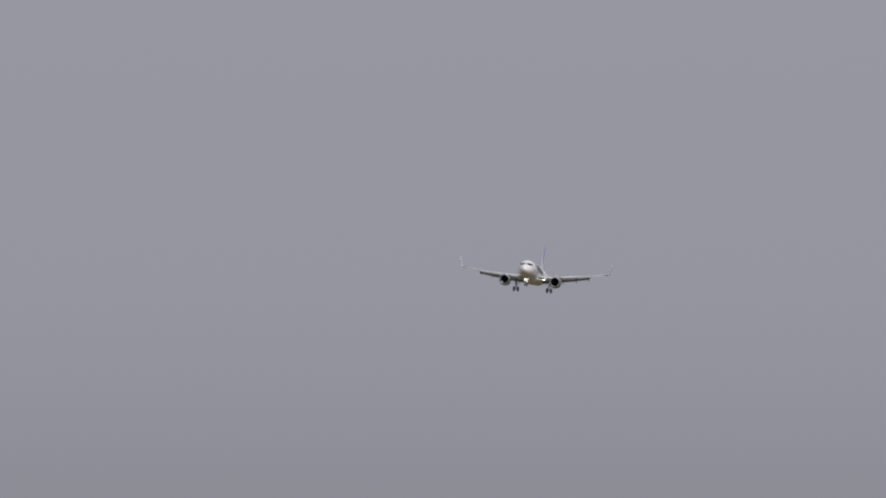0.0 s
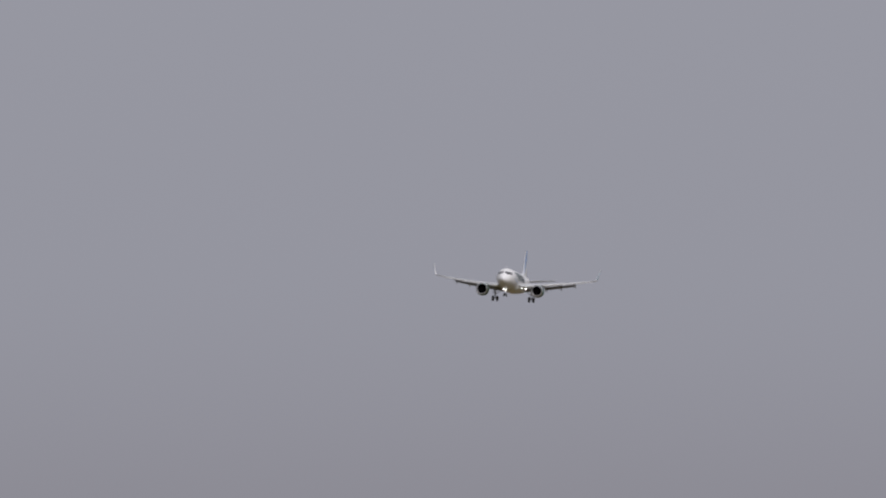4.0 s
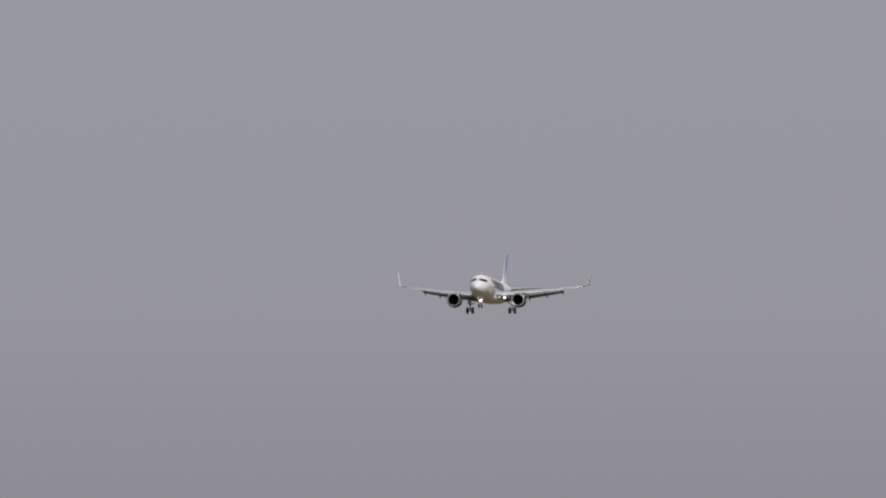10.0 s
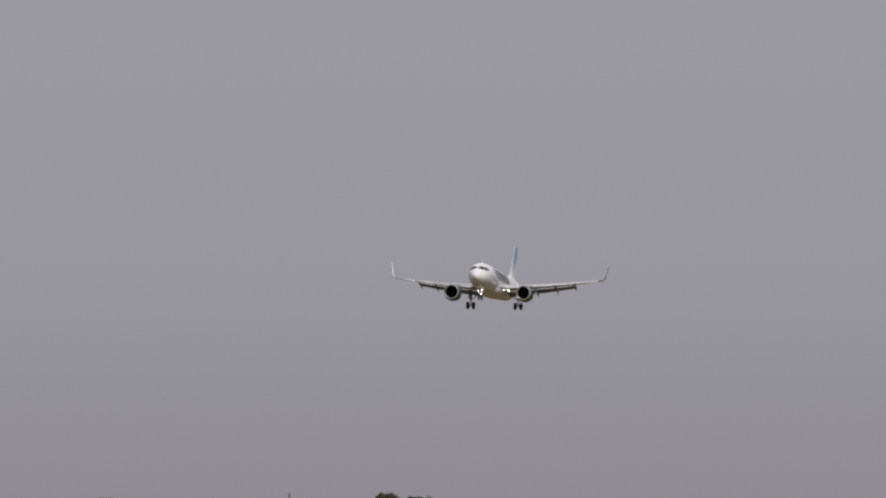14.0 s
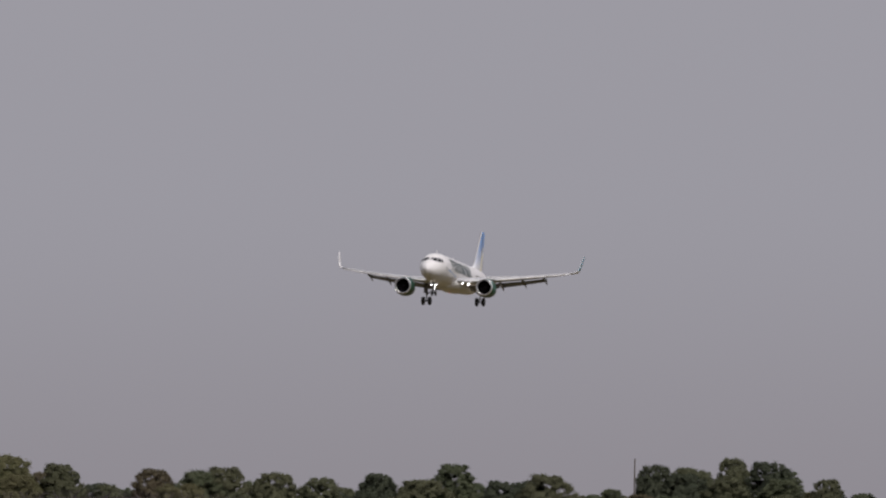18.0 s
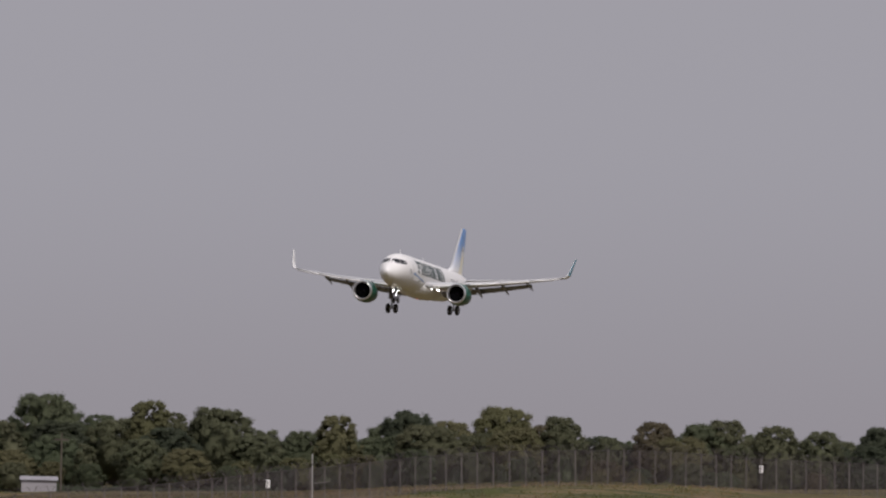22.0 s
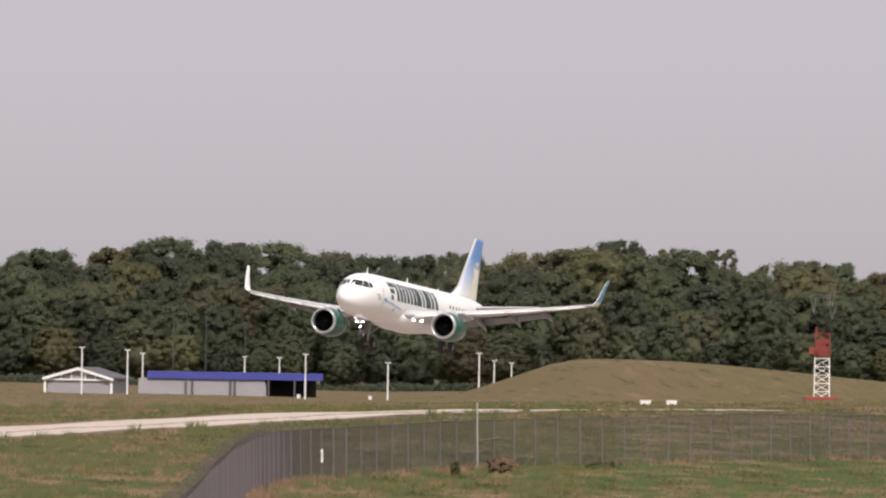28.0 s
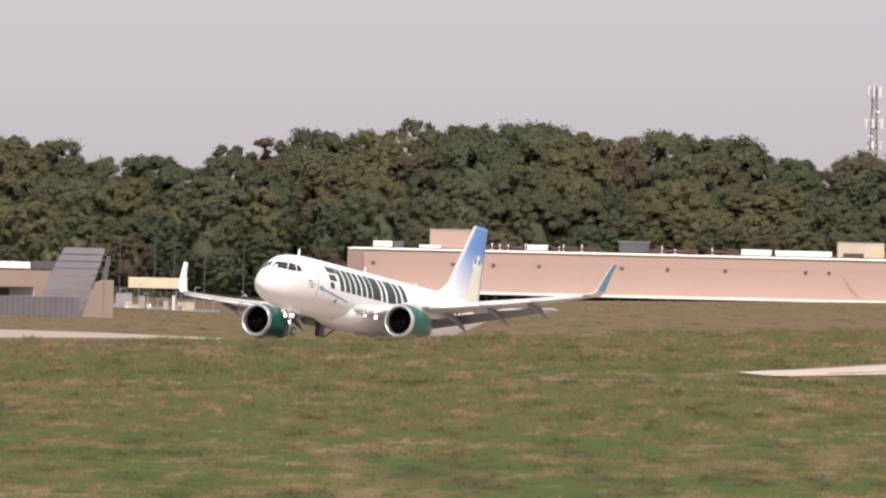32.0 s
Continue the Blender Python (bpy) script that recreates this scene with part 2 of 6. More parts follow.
def turf(name, lift=1.0):
    """Mown grass: brown and olive in patches of several sizes, straw and dark clumps; the lush attribute makes it greener."""
    m = bpy.data.materials.new(name)
    m.use_nodes = True
    n, ln = m.node_tree.nodes, m.node_tree.links
    bsdf = n["Principled BSDF"]
    bsdf.inputs["Roughness"].default_value = 0.95
    bsdf.inputs["Specular IOR Level"].default_value = 0.15
    co = n.new("ShaderNodeTexCoord")
    mp = n.new("ShaderNodeMapping")
    mp.inputs["Scale"].default_value = (1, 0.13, 1)
    ln.new(co.outputs["Object"], mp.inputs["Vector"])

    def noise(scale, detail, lo, hi):
        t = n.new("ShaderNodeTexNoise")
        t.inputs["Scale"].default_value, t.inputs["Detail"].default_value = scale, detail
        t.inputs["Roughness"].default_value = 0.6
        r = n.new("ShaderNodeMapRange")
        r.inputs["From Min"].default_value, r.inputs["From Max"].default_value = lo, hi
        r.clamp = False
        ln.new(mp.outputs[0], t.inputs["Vector"])
        ln.new(t.outputs["Fac"], r.inputs["Value"])
        return r

    def plus(a, b, k):
        s = n.new("ShaderNodeMath")
        s.operation = "MULTIPLY_ADD"
        s.inputs[1].default_value = k
        ln.new(b, s.inputs[0])
        ln.new(a, s.inputs[2])
        return s.outputs[0]

    def mixed(a, b, fac):
        x = n.new("ShaderNodeMix")
        x.data_type = "RGBA"
        x.clamp_factor = True
        for v, key in ((a, "A"), (b, "B")):
            if isinstance(v, tuple):
                x.inputs[key].default_value = (*[c * lift for c in v], 1)
            else:
                ln.new(v, x.inputs[key])
        ln.new(fac, x.inputs["Factor"])
        return x.outputs["Result"]

    lush = n.new("ShaderNodeAttribute")
    lush.attribute_name = "lush"
    broad = noise(0.05, 3.0, 0.33, 0.67)
    middle = noise(0.5, 4.0, 0.30, 0.70)
    fine = noise(2.6, 5.0, 0.30, 0.70)
    f = plus(plus(broad.outputs[0], middle.outputs[0], 0.9), fine.outputs[0], 0.35)
    half = n.new("ShaderNodeMapRange")
    half.inputs["From Min"].default_value, half.inputs["From Max"].default_value = 0.52, 1.52
    half.clamp = False
    ln.new(f, half.inputs["Value"])
    if lift != 1.0:
        # each blade differs
        blade = n.new("ShaderNodeNewGeometry")
        apart = n.new("ShaderNodeMapRange")
        apart.inputs["To Min"].default_value, apart.inputs["To Max"].default_value = -0.55, 0.55
        ln.new(blade.outputs["Random Per Island"], apart.inputs["Value"])
        shade_of = n.new("ShaderNodeMapRange")
        shade_of.inputs["To Min"].default_value, shade_of.inputs["To Max"].default_value = 0.62, 1.35
        again = n.new("ShaderNodeMath")
        again.operation = "MULTIPLY"
        again.inputs[1].default_value = 7.13
        wrap = n.new("ShaderNodeMath")
        wrap.operation = "FRACT"
        ln.new(blade.outputs["Random Per Island"], again.inputs[0])
        ln.new(again.outputs[0], wrap.inputs[0])
        ln.new(wrap.outputs[0], shade_of.inputs["Value"])
    # evenly worn slopes
    even = n.new("ShaderNodeAttribute")
    even.attribute_name = "even"
    calm = n.new("ShaderNodeMix")
    calm.inputs["B"].default_value = 0.42
    ln.new(even.outputs["Fac"], calm.inputs["Factor"])
    ln.new(half.outputs[0], calm.inputs["A"])
    f = plus(calm.outputs["Result"], lush.outputs["Fac"], 2.0)
    if lift != 1.0:
        f = plus(f, apart.outputs[0], 1.0)
    col = mixed((0.136, 0.092, 0.051), (0.090, 0.084, 0.028), f)
    deep = noise(0.45, 5.0, 0.50, 0.63)
    deep_f = plus(plus(deep.outputs[0], lush.outputs["Fac"], 0.25), even.outputs["Fac"], -0.8)
    col = mixed(col, (0.044, 0.051, 0.017), deep_f)
    straw = noise(0.6, 7.0, 0.55, 0.80)
    shift = n.new("ShaderNodeMath")
    shift.operation = "SUBTRACT"
    ln.new(straw.outputs[0], shift.inputs[0])
    ln.new(deep.outputs[0], shift.inputs[1])
    col = mixed(col, (0.168, 0.119, 0.072), plus(shift.outputs[0], even.outputs["Fac"], -0.6))
    if lift != 1.0:
        vary = n.new("ShaderNodeHueSaturation")
        ln.new(shade_of.outputs[0], vary.inputs["Value"])
        ln.new(col, vary.inputs["Color"])
        ln.new(vary.outputs["Color"], bsdf.inputs["Base Color"])
        return m
    ln.new(col, bsdf.inputs["Base Color"])
    bp = n.new("ShaderNodeBump")
    bp.inputs["Strength"].default_value, bp.inputs["Distance"].default_value = 0.5, 0.05
    ln.new(fine.outputs[0], bp.inputs["Height"])
    ln.new(bp.outputs[0], bsdf.inputs["Normal"])
    return m


GRASS_GROUND = turf("dry_grass")
TUFT = turf("grass_tufts", 0.94)
ROAD = shader("road_concrete", (0.50, 0.42, 0.365), 0.85, 0, (0.42, 0.35, 0.30), 0.15, 0.6, 0.2, 20.0, stretch=(1, 0.3, 1))
TAXI = shader("taxiway_concrete", (0.36, 0.295, 0.255), 0.85, 0, (0.30, 0.25, 0.215), 0.1, 0.6, 0.2, 20.0, stretch=(1, 0.2, 1))
EARTH = shader("red_earth", (0.15, 0.092, 0.066), 0.95, 0, (0.11, 0.078, 0.05), 0.6, 0.6, 0.3, 10.0)
MAROON = shader("maroon_steel", (0.085, 0.028, 0.026), 0.6, 0.0, (0.06, 0.025, 0.025), 1.0, 0.8)
VIOLET = shader("violet_panel", (0.12, 0.09, 0.30), 0.5, 0, (0.10, 0.08, 0.26), 0.6, 0.8)
PALE_WOOD = shader("bleached_wood", (0.20, 0.185, 0.16), 0.85, 0, (0.15, 0.14, 0.12), 1.0, 0.7)
LUSH = shader("lush_grass", (0.050, 0.088, 0.016), 0.95, 0, (0.068, 0.100, 0.026), 0.3, 0.6)
STORE_PINK = shader("pale_pink_panel", (0.60, 0.455, 0.405), 0.85, 0, (0.54, 0.41, 0.365), 0.2, 0.7, 0.1, 14.0)
BEIGE = shader("beige_panel", (0.50, 0.43, 0.33), 0.8, 0, (0.43, 0.37, 0.29), 0.3, 0.7, 0.1, 12.0)
OCHRE = shader("ochre_canopy", (0.64, 0.55, 0.40), 0.7, 0, (0.58, 0.49, 0.36), 0.3, 0.7, 0.1, 12.0)


# ---- building helpers ----
def finish(name, bm, material, smooth=False):
    me = bpy.data.meshes.new(name)
    bm.normal_update()
    bm.to_mesh(me)
    bm.free()
    me.materials.append(material)
    if smooth:
        for f in me.polygons:
            f.use_smooth = True
    return me


def part(name, bm, material, parent, label="", smooth=False):
    """One mesh object, under a thing or a part."""
    ob = new(name, finish(name, bm, material, smooth))
    ob.parent = parent
    return tagged(ob, label)


def share(name, me, parent, m=None):
    ob = new(name, me)
    ob.parent = parent
    if m is not None:
        ob.matrix_basis = m
    return ob


def thing(name, m, label, category, group="", kind=""):
    ob = new(name)
    ob.empty_display_size = 0.3
    ob.matrix_world = m
    return tagged(ob, label, category, group, kind)


def box(bm, x0, x1, y0, y1, z0, z1, bevel=0.0, m=None):
    r = bmesh.ops.create_cube(bm, size=1.0)
    mm = Matrix.Translation(((x0 + x1) / 2, (y0 + y1) / 2, (z0 + z1) / 2)) @ Matrix.Diagonal((x1 - x0, y1 - y0, z1 - z0, 1))
    bmesh.ops.transform(bm, matrix=mm, verts=r["verts"])
    if bevel:
        edges = list({e for v in r["verts"] for e in v.link_edges})
        r = bmesh.ops.bevel(bm, geom=edges, offset=bevel, segments=2, affect="EDGES", profile=0.5)
    if m is not None:
        bmesh.ops.transform(bm, matrix=m, verts=list({v for v in r["verts"]}))
    return bm


def boxed(*a, **k):
    return box(bmesh.new(), *a, **k)


def rod(bm, a, b, r0, r1=None, n=8):
    a, b = Vector(a), Vector(b)
    r1 = r0 if r1 is None else r1
    made = bmesh.ops.create_cone(bm, cap_ends=True, segments=n, radius1=r0, radius2=r1, depth=(b - a).length)
    q = (b - a).to_track_quat("Z", "Y").to_matrix().to_4x4()
    bmesh.ops.transform(bm, matrix=Matrix.Translation((a + b) / 2) @ q, verts=made["verts"])
    return bm


def loft(rings, close=True, caps=True):
    """A skin over rings of equal numbers of points."""
    bm = bmesh.new()
    rows = [[bm.verts.new(p) for p in ring] for ring in rings]
    n = len(rows[0])
    for a, b in zip(rows, rows[1:]):
        for i in range(n if close else n - 1):
            j = (i + 1) % n
            bm.faces.new((a[i], a[j], b[j], b[i]))
    if caps:
        for row in (rows[0], rows[-1]):
            bm.faces.new(row)
    bmesh.ops.recalc_face_normals(bm, faces=bm.faces)
    return bm


def spin(profile, n=40, axis="X"):
    """A body turned about the X axis from (x, r) pairs."""
    return loft([[(x, r * math.cos(2 * math.pi * i / n), r * math.sin(2 * math.pi * i / n)) for i in range(n)] for x, r in profile], caps=False)


def polar(az, d, z=0.0):
    a = radians(az)
    return Vector((d * math.sin(a), d * math.cos(a), z))


# ---- the land ----
RUN_BEARING, RUN_OFF = 28.3, 432.0
RS, RC = math.sin(radians(RUN_BEARING)), math.cos(radians(RUN_BEARING))


def step(a, b, x):
    t = np.clip((x - a) / (b - a), 0, 1)
    return t * t * (3 - 2 * t)


def ground(x, y):
    """Height of the ground: a bank under the viewer, a hollow, a long swell, the runway's flat, and the rise behind it."""
    x, y = np.asarray(x, float), np.asarray(y, float)
    d = np.hypot(x, y)
    az = np.degrees(np.arctan2(x, y))
    q = -x * RC + y * RS
    near = np.interp(d, [0, 60, 120, 200, 330, 476, 600, 700, 800, 900, 5000], [2.8, 2.3, 0.6, -0.9, -1.0, 0.15, 0.9, 1.5, 2.0, 2.2, 2.2])
    near = near + 1.75 * np.exp(-0.5 * ((az - 12.0) / 1.1) ** 2 - 0.5 * ((d - 730) / 150) ** 2)
    near = near - 0.6 * np.exp(-0.5 * ((az - 8.6) / 0.8) ** 2 - 0.5 * ((d - 700) / 190) ** 2)
    near = near - 0.15 * step(4.5, 3.0, az) * step(300, 340, q) + 0.12 * step(0.0, 1.5, az) * step(9.0, 6.0, az) * np.exp(-0.5 * ((q - 368) / 25) ** 2)
    near = near - 0.10 * step(0.4, -0.7, az) * step(330, 370, q)
    near = near + 0.05 * np.sin(x * 0.045 + 1.3) * np.sin(y * 0.037) + 0.03 * np.sin(x * 0.13 + y * 0.11) * step(120, 260, d)
    far = 4.2 * (np.clip(q - 462, 0, 330) / 300) ** 0.6 * np.interp(az, [-2.2, -1.6, -1.2, -0.7, -0.45, -0.1, 1.0, 2.0, 2.7, 3.0, 3.6, 4.2, 4.83, 5.5, 5.9, 6.3], [1.0, 0.95, 0.82, 0.64, 0.9, 1.0, 1.04, 1.07, 1.16, 1.13, 0.90, 0.80, 0.68, 0.53, 0.55, 0.68])
    wide = np.where(az < 6.5, 0.36, 1.1)
    far = far + 5.0 * np.exp(-0.5 * ((az - 6.5) / wide) ** 2 - 0.5 * ((d - 1500) / 45) ** 2)
    far = far * (1 - 0.2 * step(0.7, -0.2, az) * step(-1.0, -0.6, az) * step(560, 640, q))
    low = step(402, 372, q)
    high = step(455, 468, q)
    return near * low + 0.02 * (1 - low) * (1 - high) + far * high * (1 - low)


def ground_at(x, y):
    return float(ground(x, y))


def onland(az, d, dz=0.0):
    p = polar(az, d)
    p.z = ground_at(p.x, p.y) + dz
    return p


def from_grid(name, pts, nu, nv, material, wrap=False, smooth=True):
    """A sheet from nu x nv points."""
    faces = []
    for i in range(nu if wrap else nu - 1):
        k = (i + 1) % nu
        for j in range(nv - 1):
            faces.append((i * nv + j, k * nv + j, k * nv + j + 1, i * nv + j + 1))
    me = bpy.data.meshes.new(name)
    me.from_pydata([tuple(p) for p in pts], [], faces)
    me.materials.append(material)
    me.polygons.foreach_set("use_smooth", [smooth] * len(me.polygons))
    return new(name, me)


def smooth_line(knots, count):
    """Points evenly along a line through (bearing, distance) knots."""
    a, d = zip(*knots)
    t = np.linspace(0, 1, len(knots))
    u = np.linspace(0, 1, count)
    return [polar(x, y).to_2d() for x, y in zip(np.interp(u, t, a), np.interp(u, t, d))]


def soft_line(knots, count, rounds=6):
    pts = smooth_line(knots, count)
    for _ in range(rounds):
        pts = [pts[0]] + [(pts[i - 1] + pts[i] * 2 + pts[i + 1]) / 4 for i in range(1, len(pts) - 1)] + [pts[-1]]
    return pts


road_line = soft_line([(1.56, 561), (1.78, 574), (2.64, 615), (3.94, 697), (5.22, 785), (6.37, 838), (7.1, 850)], 120)
road_az = np.array([math.degrees(math.atan2(p.x, p.y)) for p in road_line])
road_d = np.array([p.length for p in road_line])


def lushness(x, y):
    """How green the grass is: greener beyond the road and by the fence, browner past the runway."""
    d, az = np.hypot(x, y), np.degrees(np.arctan2(x, y))
    q = -x * RC + y * RS
    over = d - np.interp(az, road_az, road_d)
    v = 0.40 * step(-2, 6, over) * step(110, 50, over) * step(7.6, 6.6, az)
    v = v + 0.25 * step(300, 240, d) + 0.4 * np.exp(-((az - 1.7) / 0.7) ** 2) * step(330, 260, d)
    v = v - 0.12 * step(-35, -12, q - RUN_OFF) * (az < 7)
    v = v + 0.55 * step(4.72, 4.95, az) * step(6.6, 6.0, az) * step(240, 270, d) * step(480, 400, d)
    v = v + 0.50 * step(6.6, 7.6, az) * step(500, 540, d) * step(650, 600, d)
    v = v + 0.45 * step(4.9, 5.4, az) * step(7.8, 7.4, az) * step(470, 500, d) * step(760, 700, d) + 0.30 * step(440, 260, d)
    return v + 0.05 * step(1380, 1450, d) * step(5.0, 5.6, az)


def add_lush(me):
    co = np.empty(len(me.vertices) * 3)
    me.vertices.foreach_get("co", co)
    co = co.reshape(-1, 3)
    at = me.attributes.new("lush", "FLOAT", "POINT")
    at.data.foreach_set("value", lushness(co[:, 0], co[:, 1]).astype(np.float32))
    away, side = np.hypot(co[:, 0], co[:, 1]), np.degrees(np.arctan2(co[:, 0], co[:, 1]))
    at = me.attributes.new("even", "FLOAT", "POINT")
    at.data.foreach_set("value", np.maximum(step(1300, 1400, away) * step(4.8, 5.6, side) * 0.72, 0.55 * step(455, 475, co[:, 1] * RS - co[:, 0] * RC)).astype(np.float32))


az_list = np.concatenate([np.arange(-4, 17.01, 0.1), np.arange(18, 30, 1.0), np.arange(30, 352, 4.0), np.arange(352, 356, 0.5)])
d_list = np.concatenate([[0.0, 2.0], np.arange(15, 180, 15), np.arange(180, 960, 6), np.arange(960, 1800, 12), np.arange(1800, 2600, 60), [2800, 3200, 3800, 4900]])
ga, gd = np.meshgrid(np.radians(az_list), d_list, indexing="ij")
gx, gy = gd * np.sin(ga), gd * np.cos(ga)
gz = ground(gx, gy)
land = from_grid("ground", np.stack([gx, gy, gz], -1).reshape(-1, 3), len(az_list), len(d_list), GRASS_GROUND, wrap=True)
add_lush(land.data)
tagged(land, "rolling airfield ground of dry and green mown grass", "ground", kind="structure")


def strip(name, line, width, material, dz, label, category, n=4):
    """A paved band along a line of (x, y), laid on the ground."""
    pts = []
    line = [Vector(p) for p in line]
    for i, p in enumerate(line):
        t = (line[min(i + 1, len(line) - 1)] - line[max(i - 1, 0)]).normalized()
        w = width[i] if isinstance(width, list) else width
        for j in range(-1, n + 2):
            o = p + Vector((-t.y, t.x)) * w * (min(max(j, 0), n) / n - 0.5)
            pts.append((o.x, o.y, ground_at(o.x, o.y) + (dz if 0 <= j <= n else -0.4)))
    ob = from_grid(name, pts, len(line), n + 3, material, smooth=False)
    return tagged(ob, label, category, kind="structure")


def along(s, q):
    """A place by its way along the runway and its distance from the viewer's line beside it."""
    return (s * RS - q * RC, s * RC + q * RS)


strip("runway", [along(s, RUN_OFF) for s in range(-900, 1160, 20)], 45.0, TAXI, 0.05, "pale concrete runway behind a grass swell", "runway")
strip("taxiway", [along(s, 503 + 0.00012 * max(0, s - 850) ** 2) for s in range(300, 880, 12)], 30.0, TAXI, 0.06, "pale concrete taxiway beyond the runway", "taxiway")


strip("road_verge", road_line, [1.2 + 13.6 * min(1, i / 35) for i in range(120)], EARTH, 0.045, "bare reddish earth along the service road", "verge")
strip("service_road", road_line, [0.8 + 10.0 * min(1, i / 25) for i in range(120)], ROAD, 0.075, "pale concrete airfield service road through the grass", "road")


# ---- trees ----
core_bm = bmesh.new()
bmesh.ops.create_icosphere(core_bm, subdivisions=2, radius=1.0)
CORE = np.array([v.co[:] for v in core_bm.verts])
CORE_FACES = np.array([[v.index for v in f.verts] for f in core_bm.faces])
core_bm.free()


def crown_mesh(name, rng, height, width, low, clumps, leaves, size, material, core=True):
    """A crown of leafy twigs: many small clumps over a lobed dome, each a lump with loose bent leaves round it."""
    verts, faces, normals = [], [], []
    tall = height - low
    mid = np.array([0, 0, low + tall * 0.42])
    start = 0
    skew = rng.uniform(-0.1, 0.1, 2) * width
    seed = Vector(rng.uniform(-50, 50, 3).tolist())
    if core:
        # dense inner foliage
        verts.append(CORE * np.array([width * 0.33, width * 0.33, tall * 0.43]) * rng.uniform(0.75, 1.05, (len(CORE), 1)) + mid)
        faces.append(CORE_FACES + start)
        normals.append(CORE)
        start += len(CORE)
    for k in range(clumps):
        v = 0.02 + 0.95 * ((k + rng.uniform(0, 1)) / clumps) ** 0.85
        dome = math.sqrt(max(0.03, 1 - ((v - 0.40) / 0.62) ** 2))
        a = rng.uniform(0, 2 * math.pi)
        lobe = 1 + 0.42 * noise.noise(Vector((dome * math.cos(a) * 1.5, dome * math.sin(a) * 1.5, v * 3.4)) + seed)
        rad = width * 0.5 * dome * min(1.12, lobe) * (rng.uniform(0.70, 0.98) if k % 5 else rng.uniform(0.2, 0.7))
        c = np.array([rad * math.cos(a) + skew[0] * v, rad * math.sin(a) + skew[1] * v, low + tall * v * (0.93 + 0.07 * lobe)])
        r = width * rng.uniform(0.035, 0.085)
        c[2] = min(c[2], height - r * 0.7)
        out = (c - mid) / np.array([width * 0.5, width * 0.5, tall * 0.55])
        out /= np.linalg.norm(out) + 1e-6
        d = rng.normal(size=(leaves, 3)) + out * 0.6
        d[:, 2] += 0.15
        d /= np.linalg.norm(d, axis=1)[:, None]
        p = c + d * (r * rng.uniform(0.55, 1.0, (leaves, 1)) ** 0.5 * (1.0 + 0.75 * rng.uniform(0, 1, (leaves, 1)) ** 3))
        nrm = d + rng.normal(scale=0.4, size=(leaves, 3))
        nrm /= np.linalg.norm(nrm, axis=1)[:, None]
        side = np.cross(nrm, rng.normal(size=(leaves, 3)))
        side /= np.linalg.norm(side, axis=1)[:, None] + 1e-9
        other = np.cross(nrm, side)
        s = size * rng.uniform(0.5, 1.3, (leaves, 1))
        leaf = np.stack([p - side * s * 0.7, p - other * s * 0.5 + side * s * 0.3, p + other * s * 0.6 + side * s * 0.4 - nrm * s * 0.1], 1)
        soft = d * 0.28 + out * 0.8 + np.array([0, 0, 0.12]) + rng.normal(scale=0.24, size=(leaves, 3))
        soft /= np.linalg.norm(soft, axis=1)[:, None]
        if core:
            verts.append(c + CORE * (r * rng.uniform(0.5, 0.8, (len(CORE), 1))))
            faces.append(CORE_FACES + start)
            normals.append(CORE * 0.28 + out * 0.8 + np.array([0, 0, 0.12]))
            start += len(CORE)
        verts.append(leaf.reshape(-1, 3))
        faces.append(np.arange(3 * leaves).reshape(-1, 3) + start)
        normals.append(np.repeat(soft, 3, 0))
        start += 3 * leaves
    me = bpy.data.meshes.new(name)
    me.from_pydata(np.concatenate(verts).tolist(), [], np.concatenate(faces).tolist())
    me.materials.append(material)
    me.polygons.foreach_set("use_smooth", [True] * len(me.polygons))
    me.normals_split_custom_set_from_vertices(np.concatenate(normals).tolist())
    return me


def trunk_mesh(name, rng, height, low, width):
    bm = bmesh.new()
    r = height * 0.017
    rod(bm, (0, 0, -0.5), (0, 0, low + 1), r, r * 0.75, 8)
    rod(bm, (0, 0, low + 0.8), (rng.uniform(-0.5, 0.5), rng.uniform(-0.5, 0.5), height * 0.82), r * 0.75, r * 0.2, 7)
    for k in range(7):
        z = low + (height - low) * rng.uniform(0.02, 0.5)
        a = rng.uniform(0, 2 * math.pi)
        o = width * rng.uniform(0.22, 0.42)
        rod(bm, (0, 0, z), (o * math.cos(a), o * math.sin(a), z + (height - low) * rng.uniform(0.12, 0.3)), r * 0.42, r * 0.12, 6)
    return finish(name, bm, BARK)


tree_rng = np.random.default_rng(7)
KINDS = []
for k in range(10):
    h, w = 20.0, tree_rng.uniform(9.5, 14.5)
    low = tree_rng.uniform(0.5, 2.5)
    crown = crown_mesh("crown", tree_rng, h, w, low, 250, 105, 0.26, LEAF)
    KINDS.append((crown, trunk_mesh("trunk", tree_rng, h, low, w)))
for k in range(3):
    crown = crown_mesh("crown", tree_rng, 20.0, 6.5 + k, 0.3, 200, 70, 0.25, LEAF)
    KINDS.append((crown, trunk_mesh("trunk", tree_rng, 20.0, 0.3, 7.0)))
# leaf mixes carry light in their colour: lighter for sunlit-looking woods, darker for shaded
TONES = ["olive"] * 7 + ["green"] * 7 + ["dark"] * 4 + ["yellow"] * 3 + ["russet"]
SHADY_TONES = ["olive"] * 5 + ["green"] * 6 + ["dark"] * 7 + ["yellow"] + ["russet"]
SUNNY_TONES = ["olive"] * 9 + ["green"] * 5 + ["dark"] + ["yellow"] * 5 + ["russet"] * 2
TONE_LABELS = {"olive": "olive-green", "green": "mid-green", "dark": "dark green", "yellow": "yellowing green", "russet": "russet-brown"}


